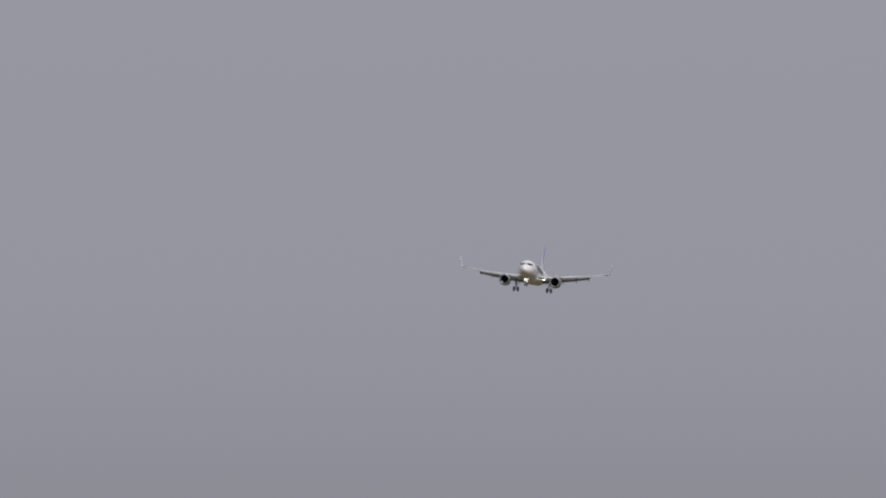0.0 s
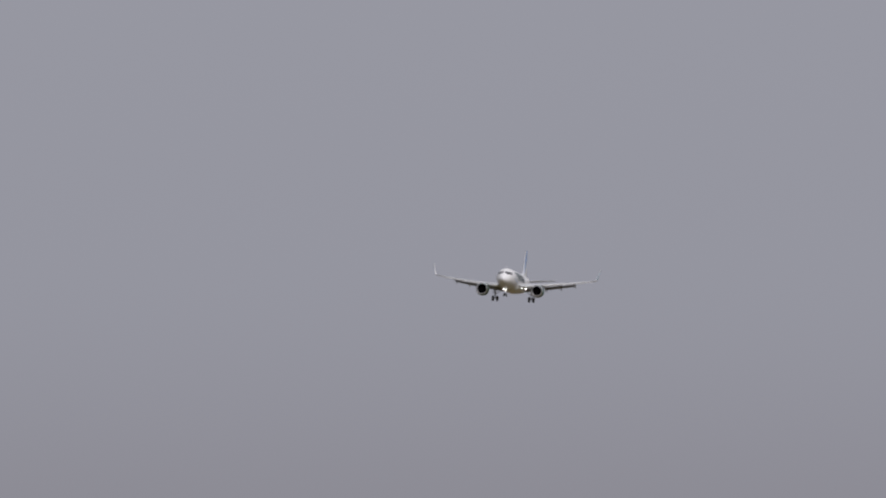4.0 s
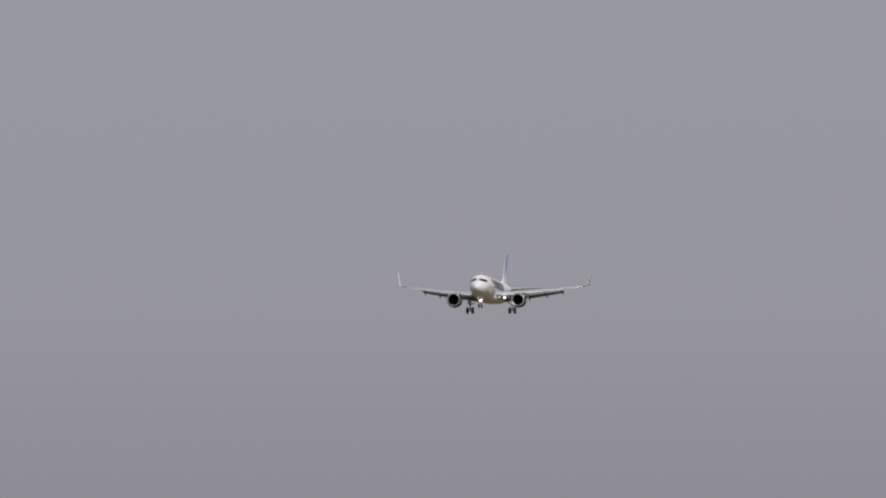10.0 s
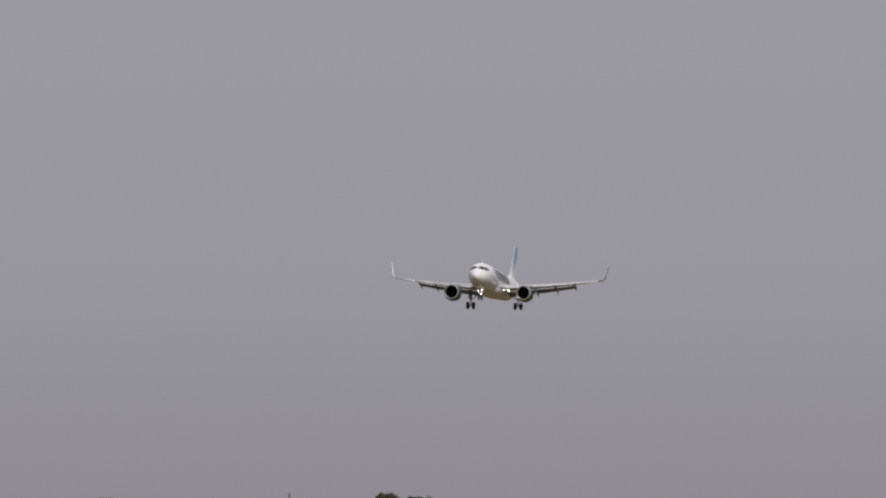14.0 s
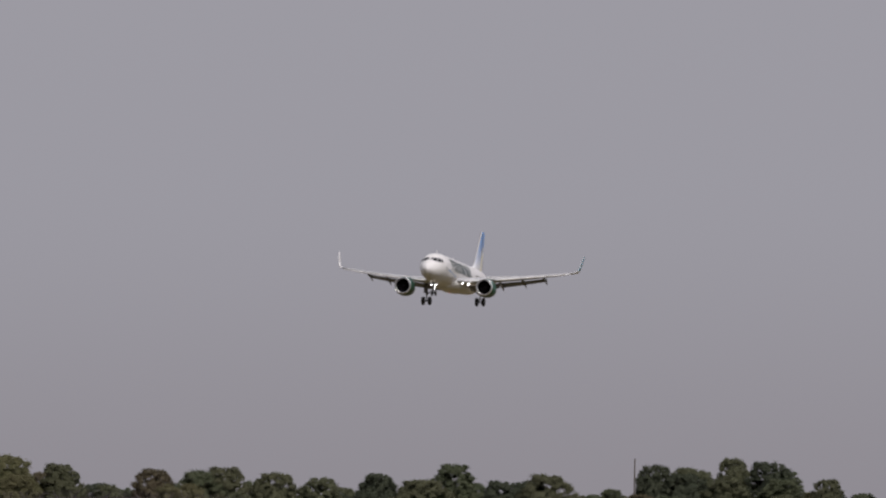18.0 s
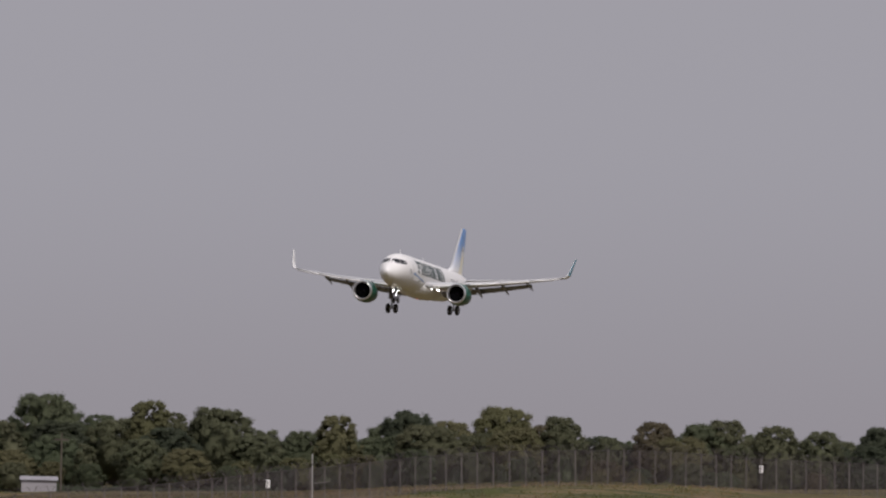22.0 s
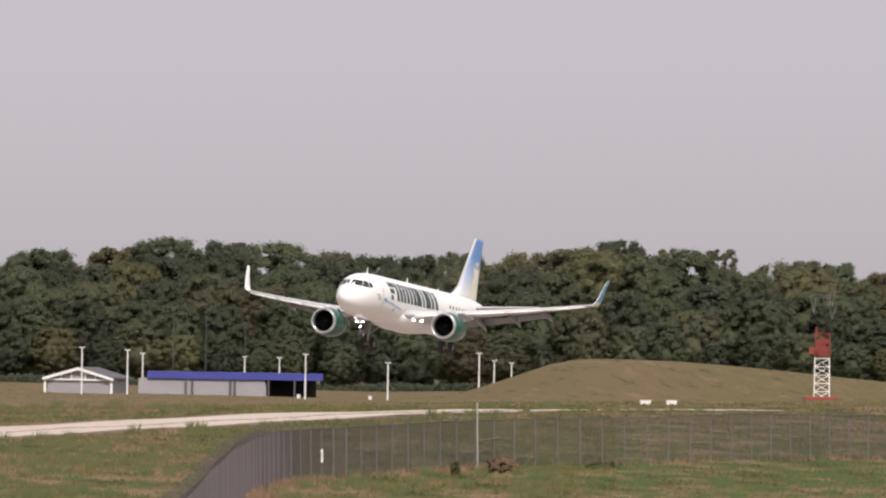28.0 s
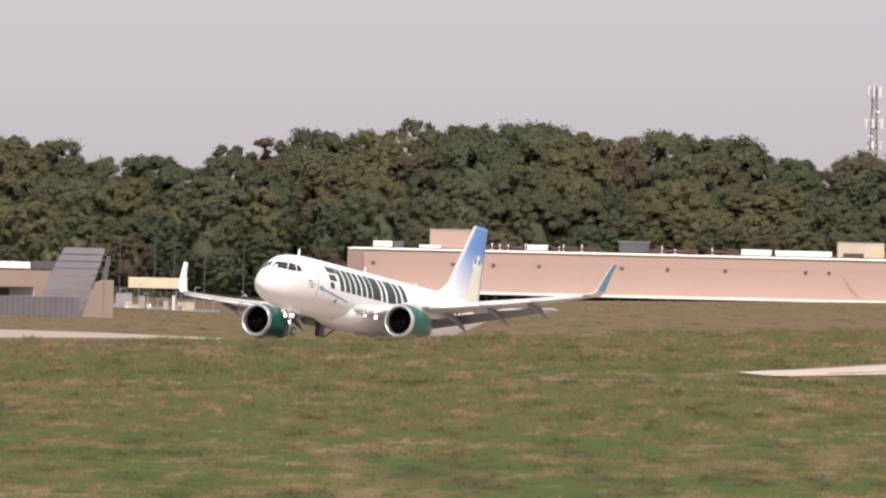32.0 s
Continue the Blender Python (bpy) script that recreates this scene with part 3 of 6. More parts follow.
def plant(az, d, height, kind, fat=1.0, shrub=False):
    crown, trunk = KINDS[kind]
    p = onland(az, d)
    # the bearing picks the brighter or darker mix
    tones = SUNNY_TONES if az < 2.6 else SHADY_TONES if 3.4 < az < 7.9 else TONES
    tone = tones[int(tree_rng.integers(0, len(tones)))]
    label = TONE_LABELS[tone] + (" narrow tree beside the woods" if kind >= 10 else " broad deciduous tree at the edge of the woods")
    turn = pose(p.x, p.y, p.z - 0.1, 0, 0, tree_rng.uniform(0, 360))
    if shrub:
        t = thing("shrub", turn, TONE_LABELS[tone] + " rounded shrub at the foot of the woods", "shrub", "shrubs before the woods")
    else:
        t = thing("tree", turn, label, "tree", "trees of the woods")
    s = height / 20.0
    t.scale = (s * fat, s * fat, s)
    share("trunk", trunk, t)
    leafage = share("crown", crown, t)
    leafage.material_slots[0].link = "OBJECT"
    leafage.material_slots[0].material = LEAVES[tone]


# skyline of the woods: bearing and rise over eye level, in thousandths of the distance
WOODS = [(-3.0, 12.0), (-2.04, 12.5), (-1.85, 12.9), (-1.6, 10.7), (-1.15, 11.1), (-1.0, 12.6), (-0.37, 13.0), (0.05, 13.4), (0.4, 13.5), (0.9, 12.3), (1.3, 12.5), (1.6, 11.4), (1.86, 10.5),
         (2.4, 12.4), (3.0, 9.2), (3.55, 8.5), (3.9, 9.6), (4.33, 10.4), (4.8, 10.6), (5.33, 9.6), (5.98, 9.6), (6.5, 10.2), (6.97, 10.4), (7.4, 8.7), (7.62, 9.0), (7.85, 7.7), (8.07, 7.1)]
EAST = [(8.07, 7.0), (8.3, 4.7), (8.53, 7.0), (8.8, 3.9), (9.02, 5.4), (9.2, 3.9), (9.6, 5.6), (10.06, 5.1), (10.4, 4.6), (10.77, 2.8), (10.92, 4.0), (11.3, 4.4), (11.72, 4.7), (11.98, 4.0), (12.2, 2.4), (12.4, 3.6), (12.6, 3.4),
        (12.74, 3.7), (12.95, 3.3), (13.15, 2.9), (13.44, 3.2), (13.77, 3.9), (14.0, 2.6), (14.2, 3.1), (14.5, 2.0), (14.7, 3.9), (15.06, 4.4), (15.25, 4.1), (15.5, 2.8), (15.9, 1.6), (17.0, 1.2)]


def skyline(knots, dist, gap, seed, rows):
    rng = np.random.default_rng(seed)
    a, u = [k[0] for k in knots], [k[1] for k in knots]
    for row, (dd, share_h, jit) in enumerate(rows):
        az = a[0] + rng.uniform(0, gap)
        while az < a[-1]:
            d = dist + dd + rng.uniform(-14, 14)
            p = polar(az, d)
            peak = np.interp([az - 0.12, az, az + 0.12], a, u)
            top = 4.45 + (peak.min() + peak[1]) / 2 * d / 1000.0
            h = (top - ground_at(p.x, p.y)) * share_h * (1 + rng.uniform(-jit, jit * 0.6))
            h = max(h, 4.0)
            plant(az, d, h * 1.045, int(rng.integers(0, 10)) if rng.uniform() > 0.08 else 10 + int(rng.integers(0, 3)), rng.uniform(1.02, 1.36) * (1.0 if h > 16 else 1.12 if h > 10 else 1.35), share_h < 0.6)
            az += gap * rng.uniform(0.7, 1.3) * (0.85 if h < 12 else 1.0)


skyline(WOODS, 1960, 0.235, 11, ((60, 1.0, 0.05), (28, 0.90, 0.08), (0, 0.76, 0.12), (-24, 0.62, 0.16), (-48, 0.40, 0.25)))
skyline(EAST, 1640, 0.24, 12, ((8, 0.80, 0.12), (-18, 0.55, 0.2), (-34, 0.36, 0.25)))
for az in np.arange(8.1, 16.4, 0.19):
    az = float(az + tree_rng.uniform(-0.05, 0.05))
    p = polar(az, 1668)
    h = 4.45 + float(np.interp(az, [e[0] for e in EAST], [e[1] for e in EAST])) * 1.668 - ground_at(p.x, p.y)
    plant(az, 1668, max(3.5, h * tree_rng.uniform(0.84, 0.98)), int(tree_rng.integers(0, 10)), tree_rng.uniform(1.1, 1.5))
for az, up in EAST:
    p = polar(az, 1650)
    h = 4.45 + up * 1.65 - ground_at(p.x, p.y)
    plant(az, 1650, max(3.5, h * 1.04), int(tree_rng.integers(0, 10)), tree_rng.uniform(1.0, 1.35))


def undergrowth(seed, a0, a1, dist, tall, count):
    """A tangle of low leaves under the trees."""
    rng = np.random.default_rng(seed)
    a = np.radians(rng.uniform(a0, a1, count))
    d = dist + rng.uniform(-6, 6, count)
    x, y = d * np.sin(a), d * np.cos(a)
    h = tall * rng.uniform(0, 1, count) ** 0.8 * (0.7 + 0.3 * np.sin(x * 0.35) * np.sin(x * 0.11 + 1))
    P = np.stack([x, y, ground(x, y) + h], 1)
    V = P[:, None, :] + rng.normal(scale=0.2, size=(count, 3, 3))
    me = bpy.data.meshes.new("undergrowth")
    me.from_pydata(V.reshape(-1, 3).tolist(), [], np.arange(3 * count).reshape(-1, 3).tolist())
    me.materials.append(LEAVES["dark"])
    flip = np.cross(V[:, 1] - V[:, 0], V[:, 2] - V[:, 0])[:, 1] > 0
    V[flip] = V[flip][:, ::-1]
    me.vertices.foreach_set("co", V.reshape(-1))
    me.polygons.foreach_set("use_smooth", [True] * len(me.polygons))
    soft = np.repeat(rng.normal(scale=0.5, size=(count, 3)) + np.array([0, -0.35, 0.6]), 3, 0)
    soft /= np.linalg.norm(soft, axis=1)[:, None]
    me.normals_split_custom_set_from_vertices(soft.tolist())
    return tagged(new("undergrowth", me), "dense dark undergrowth at the foot of the woods", "bushes", kind="stuff")


undergrowth(41, -3.2, 8.3, 1893, 1.3, 60000)
undergrowth(42, 7.6, 17.0, 1600, 1.4, 60000)


def dead_tree(az, d, low, high):
    """A bare pale tree: forking limbs without leaves."""
    p = onland(az, d)
    t = thing("dead_tree", pose(p.x, p.y, p.z - 0.2, 0, 0, -az), "bare pale dead tree at the edge of the woods", "tree")
    h = 4.45 + high * d / 1000 - p.z
    f = 4.45 + low * d / 1000 - p.z
    part("trunk", rod(bmesh.new(), (0, 0, 0), (0, 0, f), 0.32, 0.2, 8), PALE_WOOD, t)
    rng = np.random.default_rng(77)
    for k in range(5):
        a = rng.uniform(0, 6.28)
        z0 = f * rng.uniform(0.75, 1.0)
        tip = Vector((rng.uniform(-3.2, 3.2), math.sin(a) * 2 - 1, z0 + (h - z0) * rng.uniform(0.5, 1.0)))
        bend = Vector((tip.x * 0.7, tip.y, z0 + (tip.z - z0) * 0.45))
        bm = rod(bmesh.new(), (0, 0, z0), bend, 0.12, 0.08, 6)
        rod(bm, bend, tip, 0.08, 0.04, 6)
        rod(bm, bend, bend + Vector((tip.x * -0.2, 0.3, 2.2)), 0.08, 0.03, 5)
        part("limb", bm, PALE_WOOD, t)


dead_tree(7.55, 1935, 4.6, 7.6)


# ---- perimeter fence ----
SPAN = 3.0
fence_knots = [(4.17, 212), (4.28, 232), (4.5, 296), (4.69, 364), (4.82, 425), (4.93, 466), (5.08, 487), (5.33, 502), (5.98, 528), (7.0, 556), (8.0, 588), (8.78, 612), (10.05, 655), (10.82, 690), (11.55, 720), (12.3, 748), (13.2, 785), (14.2, 830), (15.6, 890)]
raw = []
for (a0, d0), (a1, d1) in zip(fence_knots, fence_knots[1:]):
    for i in range(12):
        t = i / 12
        raw.append(polar(a0 + (a1 - a0) * t, d0 + (d1 - d0) * t).to_2d())
for _ in range(10):
    raw = [raw[0]] + [(raw[i - 1] + raw[i] * 2 + raw[i + 1]) / 4 for i in range(1, len(raw) - 1)] + [raw[-1]]
stations = [raw[0]]
for p in raw[1:]:
    while (p - stations[-1]).length >= SPAN:
        stations.append(stations[-1] + (p - stations[-1]).normalized() * SPAN)
bm = bmesh.new()
rod(bm, (0, 0, -0.3), (0, 0, 2.12), 0.034, 0.034, 8)
post_mesh = finish("post", bm, POST_STEEL)
bm = bmesh.new()
wires = 26
for k in range(-18, wires):
    for lean in (0, 1):
        x0, x1 = k * SPAN / wires, k * SPAN / wires + 2.05
        z0, z1 = 0.04, 2.09
        if x0 < 0:
            z0, x0 = z0 - x0, 0.0
        if x1 > SPAN:
            z1, x1 = z1 - (x1 - SPAN), SPAN
        if x1 - x0 < 0.08:
            continue
        if lean:
            x0, x1 = SPAN - x0, SPAN - x1
        rod(bm, (x0, 0.004 if lean else -0.004, z0), (x1, 0.004 if lean else -0.004, z1), 0.0049, 0.0049, 3)
rod(bm, (0, 0, 2.1), (SPAN, 0, 2.1), 0.014, 0.014, 6)
for s in (-1, 1):
    rod(bm, (0, 0, 2.08), (0, s * 0.25, 2.46), 0.019, 0.013, 5)
mesh_panel = finish("chain_link", bm, FENCE_STEEL)
barb_v, barb_f = [], []
fence = thing("perimeter_fence", pose(0, 0, 0), "grey chain-link airport fence topped with barbed wire on angled arms", "fence")
fence_line = []
for a, b in zip(stations, stations[1:]):
    za, zb = ground_at(a.x, a.y), ground_at(b.x, b.y)
    turn = math.degrees(math.atan2(b.y - a.y, b.x - a.x))
    dip = math.degrees(math.atan2(zb - za, SPAN))
    m = pose(a.x, a.y, za, 0, 0, turn)
    fence_line.append((a, za, turn))
    share("post", post_mesh, fence, m)
    lean = m @ pose(0, 0, 0, 0, -dip, 0)
    share("chain_link", mesh_panel, fence, lean)
    for s in (-1, 1):
        for t in (0.45, 0.72, 0.98):
            n0 = len(barb_v)
            for x in (0, SPAN):
                for dy, dz in ((0.0024, 0), (-0.0012, 0.002), (-0.0012, -0.002)):
                    barb_v.append(tuple(lean @ Vector((x, s * 0.25 * t + dy, 2.08 + 0.38 * t + dz))))
            barb_f.extend((n0 + i, n0 + (i + 1) % 3, n0 + 3 + (i + 1) % 3, n0 + 3 + i) for i in range(3))
barb = bpy.data.meshes.new("barbed_wire")
barb.from_pydata(barb_v, [], barb_f)
barb.materials.append(FENCE_STEEL)
tagged(share("barbed_wire", barb, fence), "strands of barbed wire on angled arms", kind="stuff")


def fence_near(az):
    """The fence's point at that bearing."""
    return min(fence_line, key=lambda f: abs(math.degrees(math.atan2(f[0].x, f[0].y)) - az) + (0 if f[0].length > 466 else 9))


for az, tall in ((5.97, 2.85), (10.83, 2.9)):
    f, z, turn = fence_near(az)
    gp = thing("gate_post", pose(f.x, f.y, z, 0, 0, turn), "tall pale steel post with a side rail at the fence", "post")
    bm = bmesh.new()
    rod(bm, (0, -0.12, -0.2), (0, -0.12, tall), 0.034, 0.034, 10)
    part("pole", bm, PALE_POST, gp)
    bm = bmesh.new()
    rod(bm, (0, -0.12, 1.25), (3.6, -0.12, 1.35), 0.022, 0.022, 8)
    part("rail", bm, POST_STEEL, gp)
for az, z0, tall, wide in ((5.23, 0.75, 0.52, 0.14), (7.99, 0.75, 0.45, 0.26), (10.61, 1.25, 0.45, 0.26), (12.92, 1.2, 0.45, 0.26)):
    f, z, turn = fence_near(az)
    sg = thing("fence_sign", pose(f.x, f.y, z + z0, 0, 0, -az), "small white notice plate fixed to the fence", "sign", "notices on the fence")
    part("plate", boxed(-wide / 2, wide / 2, -0.10, -0.085, 0, tall, 0.004), WHITE_STEEL, sg)
    for k in range(3):
        part("text_bar", boxed(-wide * 0.36, wide * (0.34 - 0.1 * k), -0.104, -0.1005, tall * (0.68 - 0.2 * k), tall * (0.75 - 0.2 * k)), DARK_STEEL, sg)

# dry red-brown weeds along the fence's foot
rng = np.random.default_rng(31)
V, Fc = [], []
for f, z, turn in fence_line:
    az = math.degrees(math.atan2(f.x, f.y))
    if f.length < 250 or az > 8.5:
        continue
    for k in range(80 if f.length < 530 else 30):
        t = radians(turn)
        a, o = rng.uniform(0, SPAN), -abs(rng.normal(0.1, 0.6 if f.length < 530 else 0.5))
        x, y = f.x + math.cos(t) * a - math.sin(t) * o, f.y + math.sin(t) * a + math.cos(t) * o
        if rng.uniform() > 0.55 + 0.45 * math.sin(f.length * 0.21):
            continue
        g = ground_at(x, y)
        h, w = rng.uniform(0.12, 0.42), rng.uniform(0.015, 0.04)
        n0 = len(V)
        V.extend([(x - w, y, g - 0.02), (x + w, y, g - 0.02), (x + rng.uniform(-0.2, 0.2), y + rng.uniform(-0.2, 0.2), g + h)])
        Fc.append((n0, n0 + 1, n0 + 2))
me = bpy.data.meshes.new("dry_weeds")
me.from_pydata(V, [], Fc)
me.materials.append(RUST)
tagged(new("dry_weeds", me), "dry red-brown weeds along the foot of the fence", "weeds", kind="stuff")


def bush(az, d, tall, wide, material, label, seed):
    p = onland(az, d, -0.05)
    r = np.random.default_rng(seed)
    b = thing("bush", pose(p.x, p.y, p.z), label, "bush")
    me = crown_mesh("foliage", r, tall, wide, 0.0, 70, 60, 0.07, material, False)
    share("foliage", me, b)
    bm = bmesh.new()
    for k in range(6):
        a = k * 1.05
        rod(bm, (0, 0, 0), (wide * 0.3 * math.cos(a), wide * 0.3 * math.sin(a), tall * 0.7), 0.02, 0.008, 5)
    part("stems", bm, BARK, b)


bush(6.09, 515, 0.65, 1.35, RUST, "dry reddish bush at the foot of the fence", 3)
bush(5.86, 512, 0.6, 0.4, WEED, "small green bush at the foot of the fence", 4)
bush(10.45, 640, 0.5, 1.8, WEED, "low green bush in front of the fence", 5)
bush(10.75, 660, 0.45, 1.5, WEED, "low green bush in front of the fence", 6)
bush(6.55, 530, 0.3, 1.5, WEED, "low green bush in front of the fence", 7)
bush(4.62, 250, 0.3, 1.6, WEED, "bright green bush beside the fence", 8)


# ---- buildings and masts beyond the airfield ----
TILT = 1.2


def spot(az, d, z=0.0):
    """A place facing the viewer: x to the right, y away."""
    p = polar(az, d, z)
    return pose(p.x, p.y, p.z, 0, TILT, -az)


def rise(up, d):
    """Height of what shows that many thousandths over eye level at distance d."""
    return 4.45 + up * d / 1000.0


def lamp_pole(az, d, up_top, label="pale steel lamp post with a T-shaped double head", material=None, head=0.2, r=0.13):
    material = material or GALV
    p = onland(az, d, -0.3)
    h = rise(up_top, d) - p.z
    t = thing("lamp_post", spot(az, d, p.z), label, "lamp post", "lamp posts of the car park")
    bm = bmesh.new()
    rod(bm, (0, 0, 0), (0, 0, h), r, r * 0.7, 10)
    part("pole", bm, material, t)
    for s in (-1, 1):
        part("lamp_head", boxed(0.06 * s if s > 0 else -head - 0.16, head + 0.16 if s > 0 else -0.06, -0.16, 0.16, h - 0.04, h + 0.1, 0.02), material, t)
    return t


for az, d, up in ((4.14, 1530, 2.4), (4.35, 1560, 2.18), (4.42, 1600, 1.9), (4.89, 1640, 1.6), (5.05, 1610, 1.5), (5.17, 1540, 1.77), (5.55, 1540, 1.05), (5.97, 1600, 1.8), (6.04, 1640, 1.2), (6.12, 1660, 1.0), (3.68, 1720, 1.1), (3.73, 1680, 1.6)):
    lamp_pole(az, d, up)
for az, d, up in ((4.56, 1780, 5.0), (4.71, 1780, 4.8), (4.89, 1790, 4.3), (-1.49, 1500, 4.4), (-1.33, 1560, 4.8), (-1.10, 1580, 4.8), (-0.92, 1520, 3.9), (-1.98, 1560, 2.6), (-1.24, 1600, 4.0)):
    lamp_pole(az, d, up, "tall dark lamp post in front of the woods", DARK_STEEL, 0.1, 0.075)


def slab(thing_ob, name, az0, az1, up0, up1, d, depth, material, az_mid, d_mid, label="", bevel=0.03):
    """A block of a building, by what it covers as seen from the viewer, in the frame of spot(az_mid, d_mid)."""
    x0, x1 = radians(az0 - az_mid) * d, radians(az1 - az_mid) * d
    return part(name, boxed(x0, x1, d - d_mid, d - d_mid + depth, rise(up0, d), rise(up1, d), bevel), material, thing_ob, label)


# long warehouse facing the viewer
WA, WD = -0.44, 1500.0
wl = radians(2.36 - WA) * WD
wh = thing("warehouse", spot(WA, WD), "long low pinkish warehouse with a white roof edge and loading bays", "building")
WTOP = 10.1
part("wall", boxed(0, wl, 0, 50, 1.0, WTOP - 0.22, 0.05), PINK_WALL, wh)
part("parapet", boxed(-0.1, wl, -0.2, 50, WTOP - 0.22, WTOP, 0.03), ROOF_WHITE, wh, "white roof edge")
# darker block added to paint the shaded side wall at this end
part("shaded_end", boxed(-0.15, 1.85, -0.12, 1.0, 1.0, WTOP - 0.3, 0.05), BUFF_WALL, wh, "end of the wall, its shaded side painted grey-brown")
part("roof", boxed(0.3, wl - 0.3, 0.3, 49.5, WTOP, WTOP + 0.06), ROOF_WHITE, wh, "white membrane roof")
n = 13
for k in range(1, n):
    x = wl * k / n
    part("panel_joint", boxed(x - 0.03, x + 0.03, -0.012, 0.02, 1.2, WTOP - 0.26), JOINT, wh)
part("wall_band", boxed(1.9, wl, -0.02, 0.02, 8.42, 8.52), JOINT, wh, "thin groove along the wall")
for x in (3.0, 12.6, 17.5, 23.0, 33.0, 38.5, 45.5, 55.2, 58.0, 66.0):
    part("vent", boxed(x - 0.2, x + 0.2, -0.14, 0.0, 8.15, 8.5, 0.02), DARK_STEEL, wh, "small dark wall vent")
part("dock_canopy", boxed(1.9, wl * 0.93, -2.6, -0.02, 4.75, 5.1, 0.03), ROOF_WHITE, wh, "white canopy over the loading bays")
dock = (wl * 0.93 - 2) / 18
# doors coloured near-black for the shade below the canopy
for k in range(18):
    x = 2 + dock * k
    part("dock_door", boxed(x + 0.06, x + dock - 0.06, -0.08, -0.01, 1.0, 4.74), SHADE_BLACK, wh, "loading bay door, canopy shade painted near-black")
for k in range(14):
    x = 3 + (wl * 0.93 - 4) * k / 13
    part("dock_post", boxed(x - 0.08, x + 0.08, -2.5, -2.34, 1.2, 4.76), DARK_STEEL, wh)
for k in range(2):
    part("stair_rail", rod(bmesh.new(), (59.6 + 0.7 * k, -0.3, 8.0 - 1.3 * k), (61.6 + 0.5 * k, -0.3, 5.2), 0.022, 0.022, 6), DARK_STEEL, wh, "dark steel stair rail")
part("drain_pipe", rod(bmesh.new(), (67.6, -0.2, 4.6), (67.6, -0.2, 8.3), 0.05, 0.05, 8), DARK_STEEL, wh)
# roof units, each standing on the roof
for x, w, h, mt, lb in ((4.1, 2.3, 0.8, ROOF_WHITE, "white unit on the flat warehouse roof"), (6.0, 1.3, 0.8, DARK_STEEL, "dark vent on the flat warehouse roof"), (9.8, 2.6, 0.45, ROOF_WHITE, "long white duct on the warehouse roof"), (12.4, 5.2, 2.35, PINK_WALL, "pinkish plant room on the warehouse roof"),
                        (18.6, 0.9, 0.55, MAROON, "rusty pipework on the warehouse roof"), (20.4, 0.9, 0.5, MAROON, "rusty pipework on the warehouse roof"), (22.8, 2.5, 0.75, ROOF_WHITE, "white unit on the flat warehouse roof"), (34.5, 3.6, 1.35, DARK_STEEL, "dark louvred unit on the warehouse roof"),
                        (37.6, 1.1, 0.75, MAROON, "rusty fans on the warehouse roof"), (39.8, 1.3, 0.55, MAROON, "rusty fans on the warehouse roof"), (49.3, 3.6, 0.8, ROOF_WHITE, "white unit on the flat warehouse roof"), (55.0, 6.8, 0.75, ROOF_WHITE, "long white duct on the warehouse roof"),
                        (62.0, 5.6, 1.9, BEIGE, "pale plant room on the warehouse roof"), (61.0, 2.4, 0.6, MAROON, "rusty vent on the warehouse roof"), (68.5, 3.0, 1.5, BUFF_WALL, "buff plant box on the warehouse roof")):
    m = wh.matrix_world @ pose(x, 4.0 if h > 1.5 else 2.5 if w != 2.4 else 1.2, WTOP + 0.06)
    u = thing("roof_unit", m, lb, "roof unit", "units on the warehouse roof")
    dp = min(4.0, w)
    part("casing", boxed(-w / 2, w / 2, 0, dp, 0.12, h, 0.04), mt, u)
    part("plinth", boxed(-w / 2 + 0.1, w / 2 - 0.1, 0.1, dp - 0.1, 0, 0.12), DARK_STEEL, u)
    if h > 1.1:
        part("cap", boxed(-w / 2 - 0.08, w / 2 + 0.08, -0.08, dp + 0.08, h, h + 0.08, 0.02), GREY_CLAD, u)



def roof_pipes(x0, x1, seed):
    """Rusty pipes on short stands, with a few white stubs."""
    r = np.random.default_rng(seed)
    t = thing("pipe_rack", wh.matrix_world @ pose(x0, 1.0, WTOP + 0.06), "rusty maroon pipework on short stands on the warehouse roof", "pipes", "pipework on the warehouse roof")
    w = x1 - x0
    for k in range(2):
        part("pipe", rod(bmesh.new(), (0, 0.4 * k, 0.35 + 0.12 * k), (w, 0.4 * k, 0.35 + 0.12 * k), 0.07, 0.07, 8), MAROON, t)
    n = max(3, int(w / 0.8))
    for k in range(n):
        x = w * (k + r.uniform(0.2, 0.8)) / n
        h = r.uniform(0.4, 0.85)
        part("stand", boxed(x - 0.06, x + 0.06, -0.1, 0.6, 0, h, 0.01), MAROON, t)
        if r.uniform() < 0.4:
            part("stub", rod(bmesh.new(), (x + 0.2, 0.2, 0), (x + 0.2, 0.2, h + 0.15), 0.09, 0.09, 8), ROOF_WHITE, t, "white vent stub")
        elif r.uniform() < 0.5:
            part("fan_housing", boxed(x + 0.1, x + 0.6, -0.1, 0.5, 0, h * 0.9, 0.03), MAROON, t, "rusty fan housing")


for k, (x0, x1) in enumerate(((16.0, 21.6), (24.5, 30.0), (36.4, 42.0), (43.5, 47.0))):
    roof_pipes(x0, x1, 50 + k)

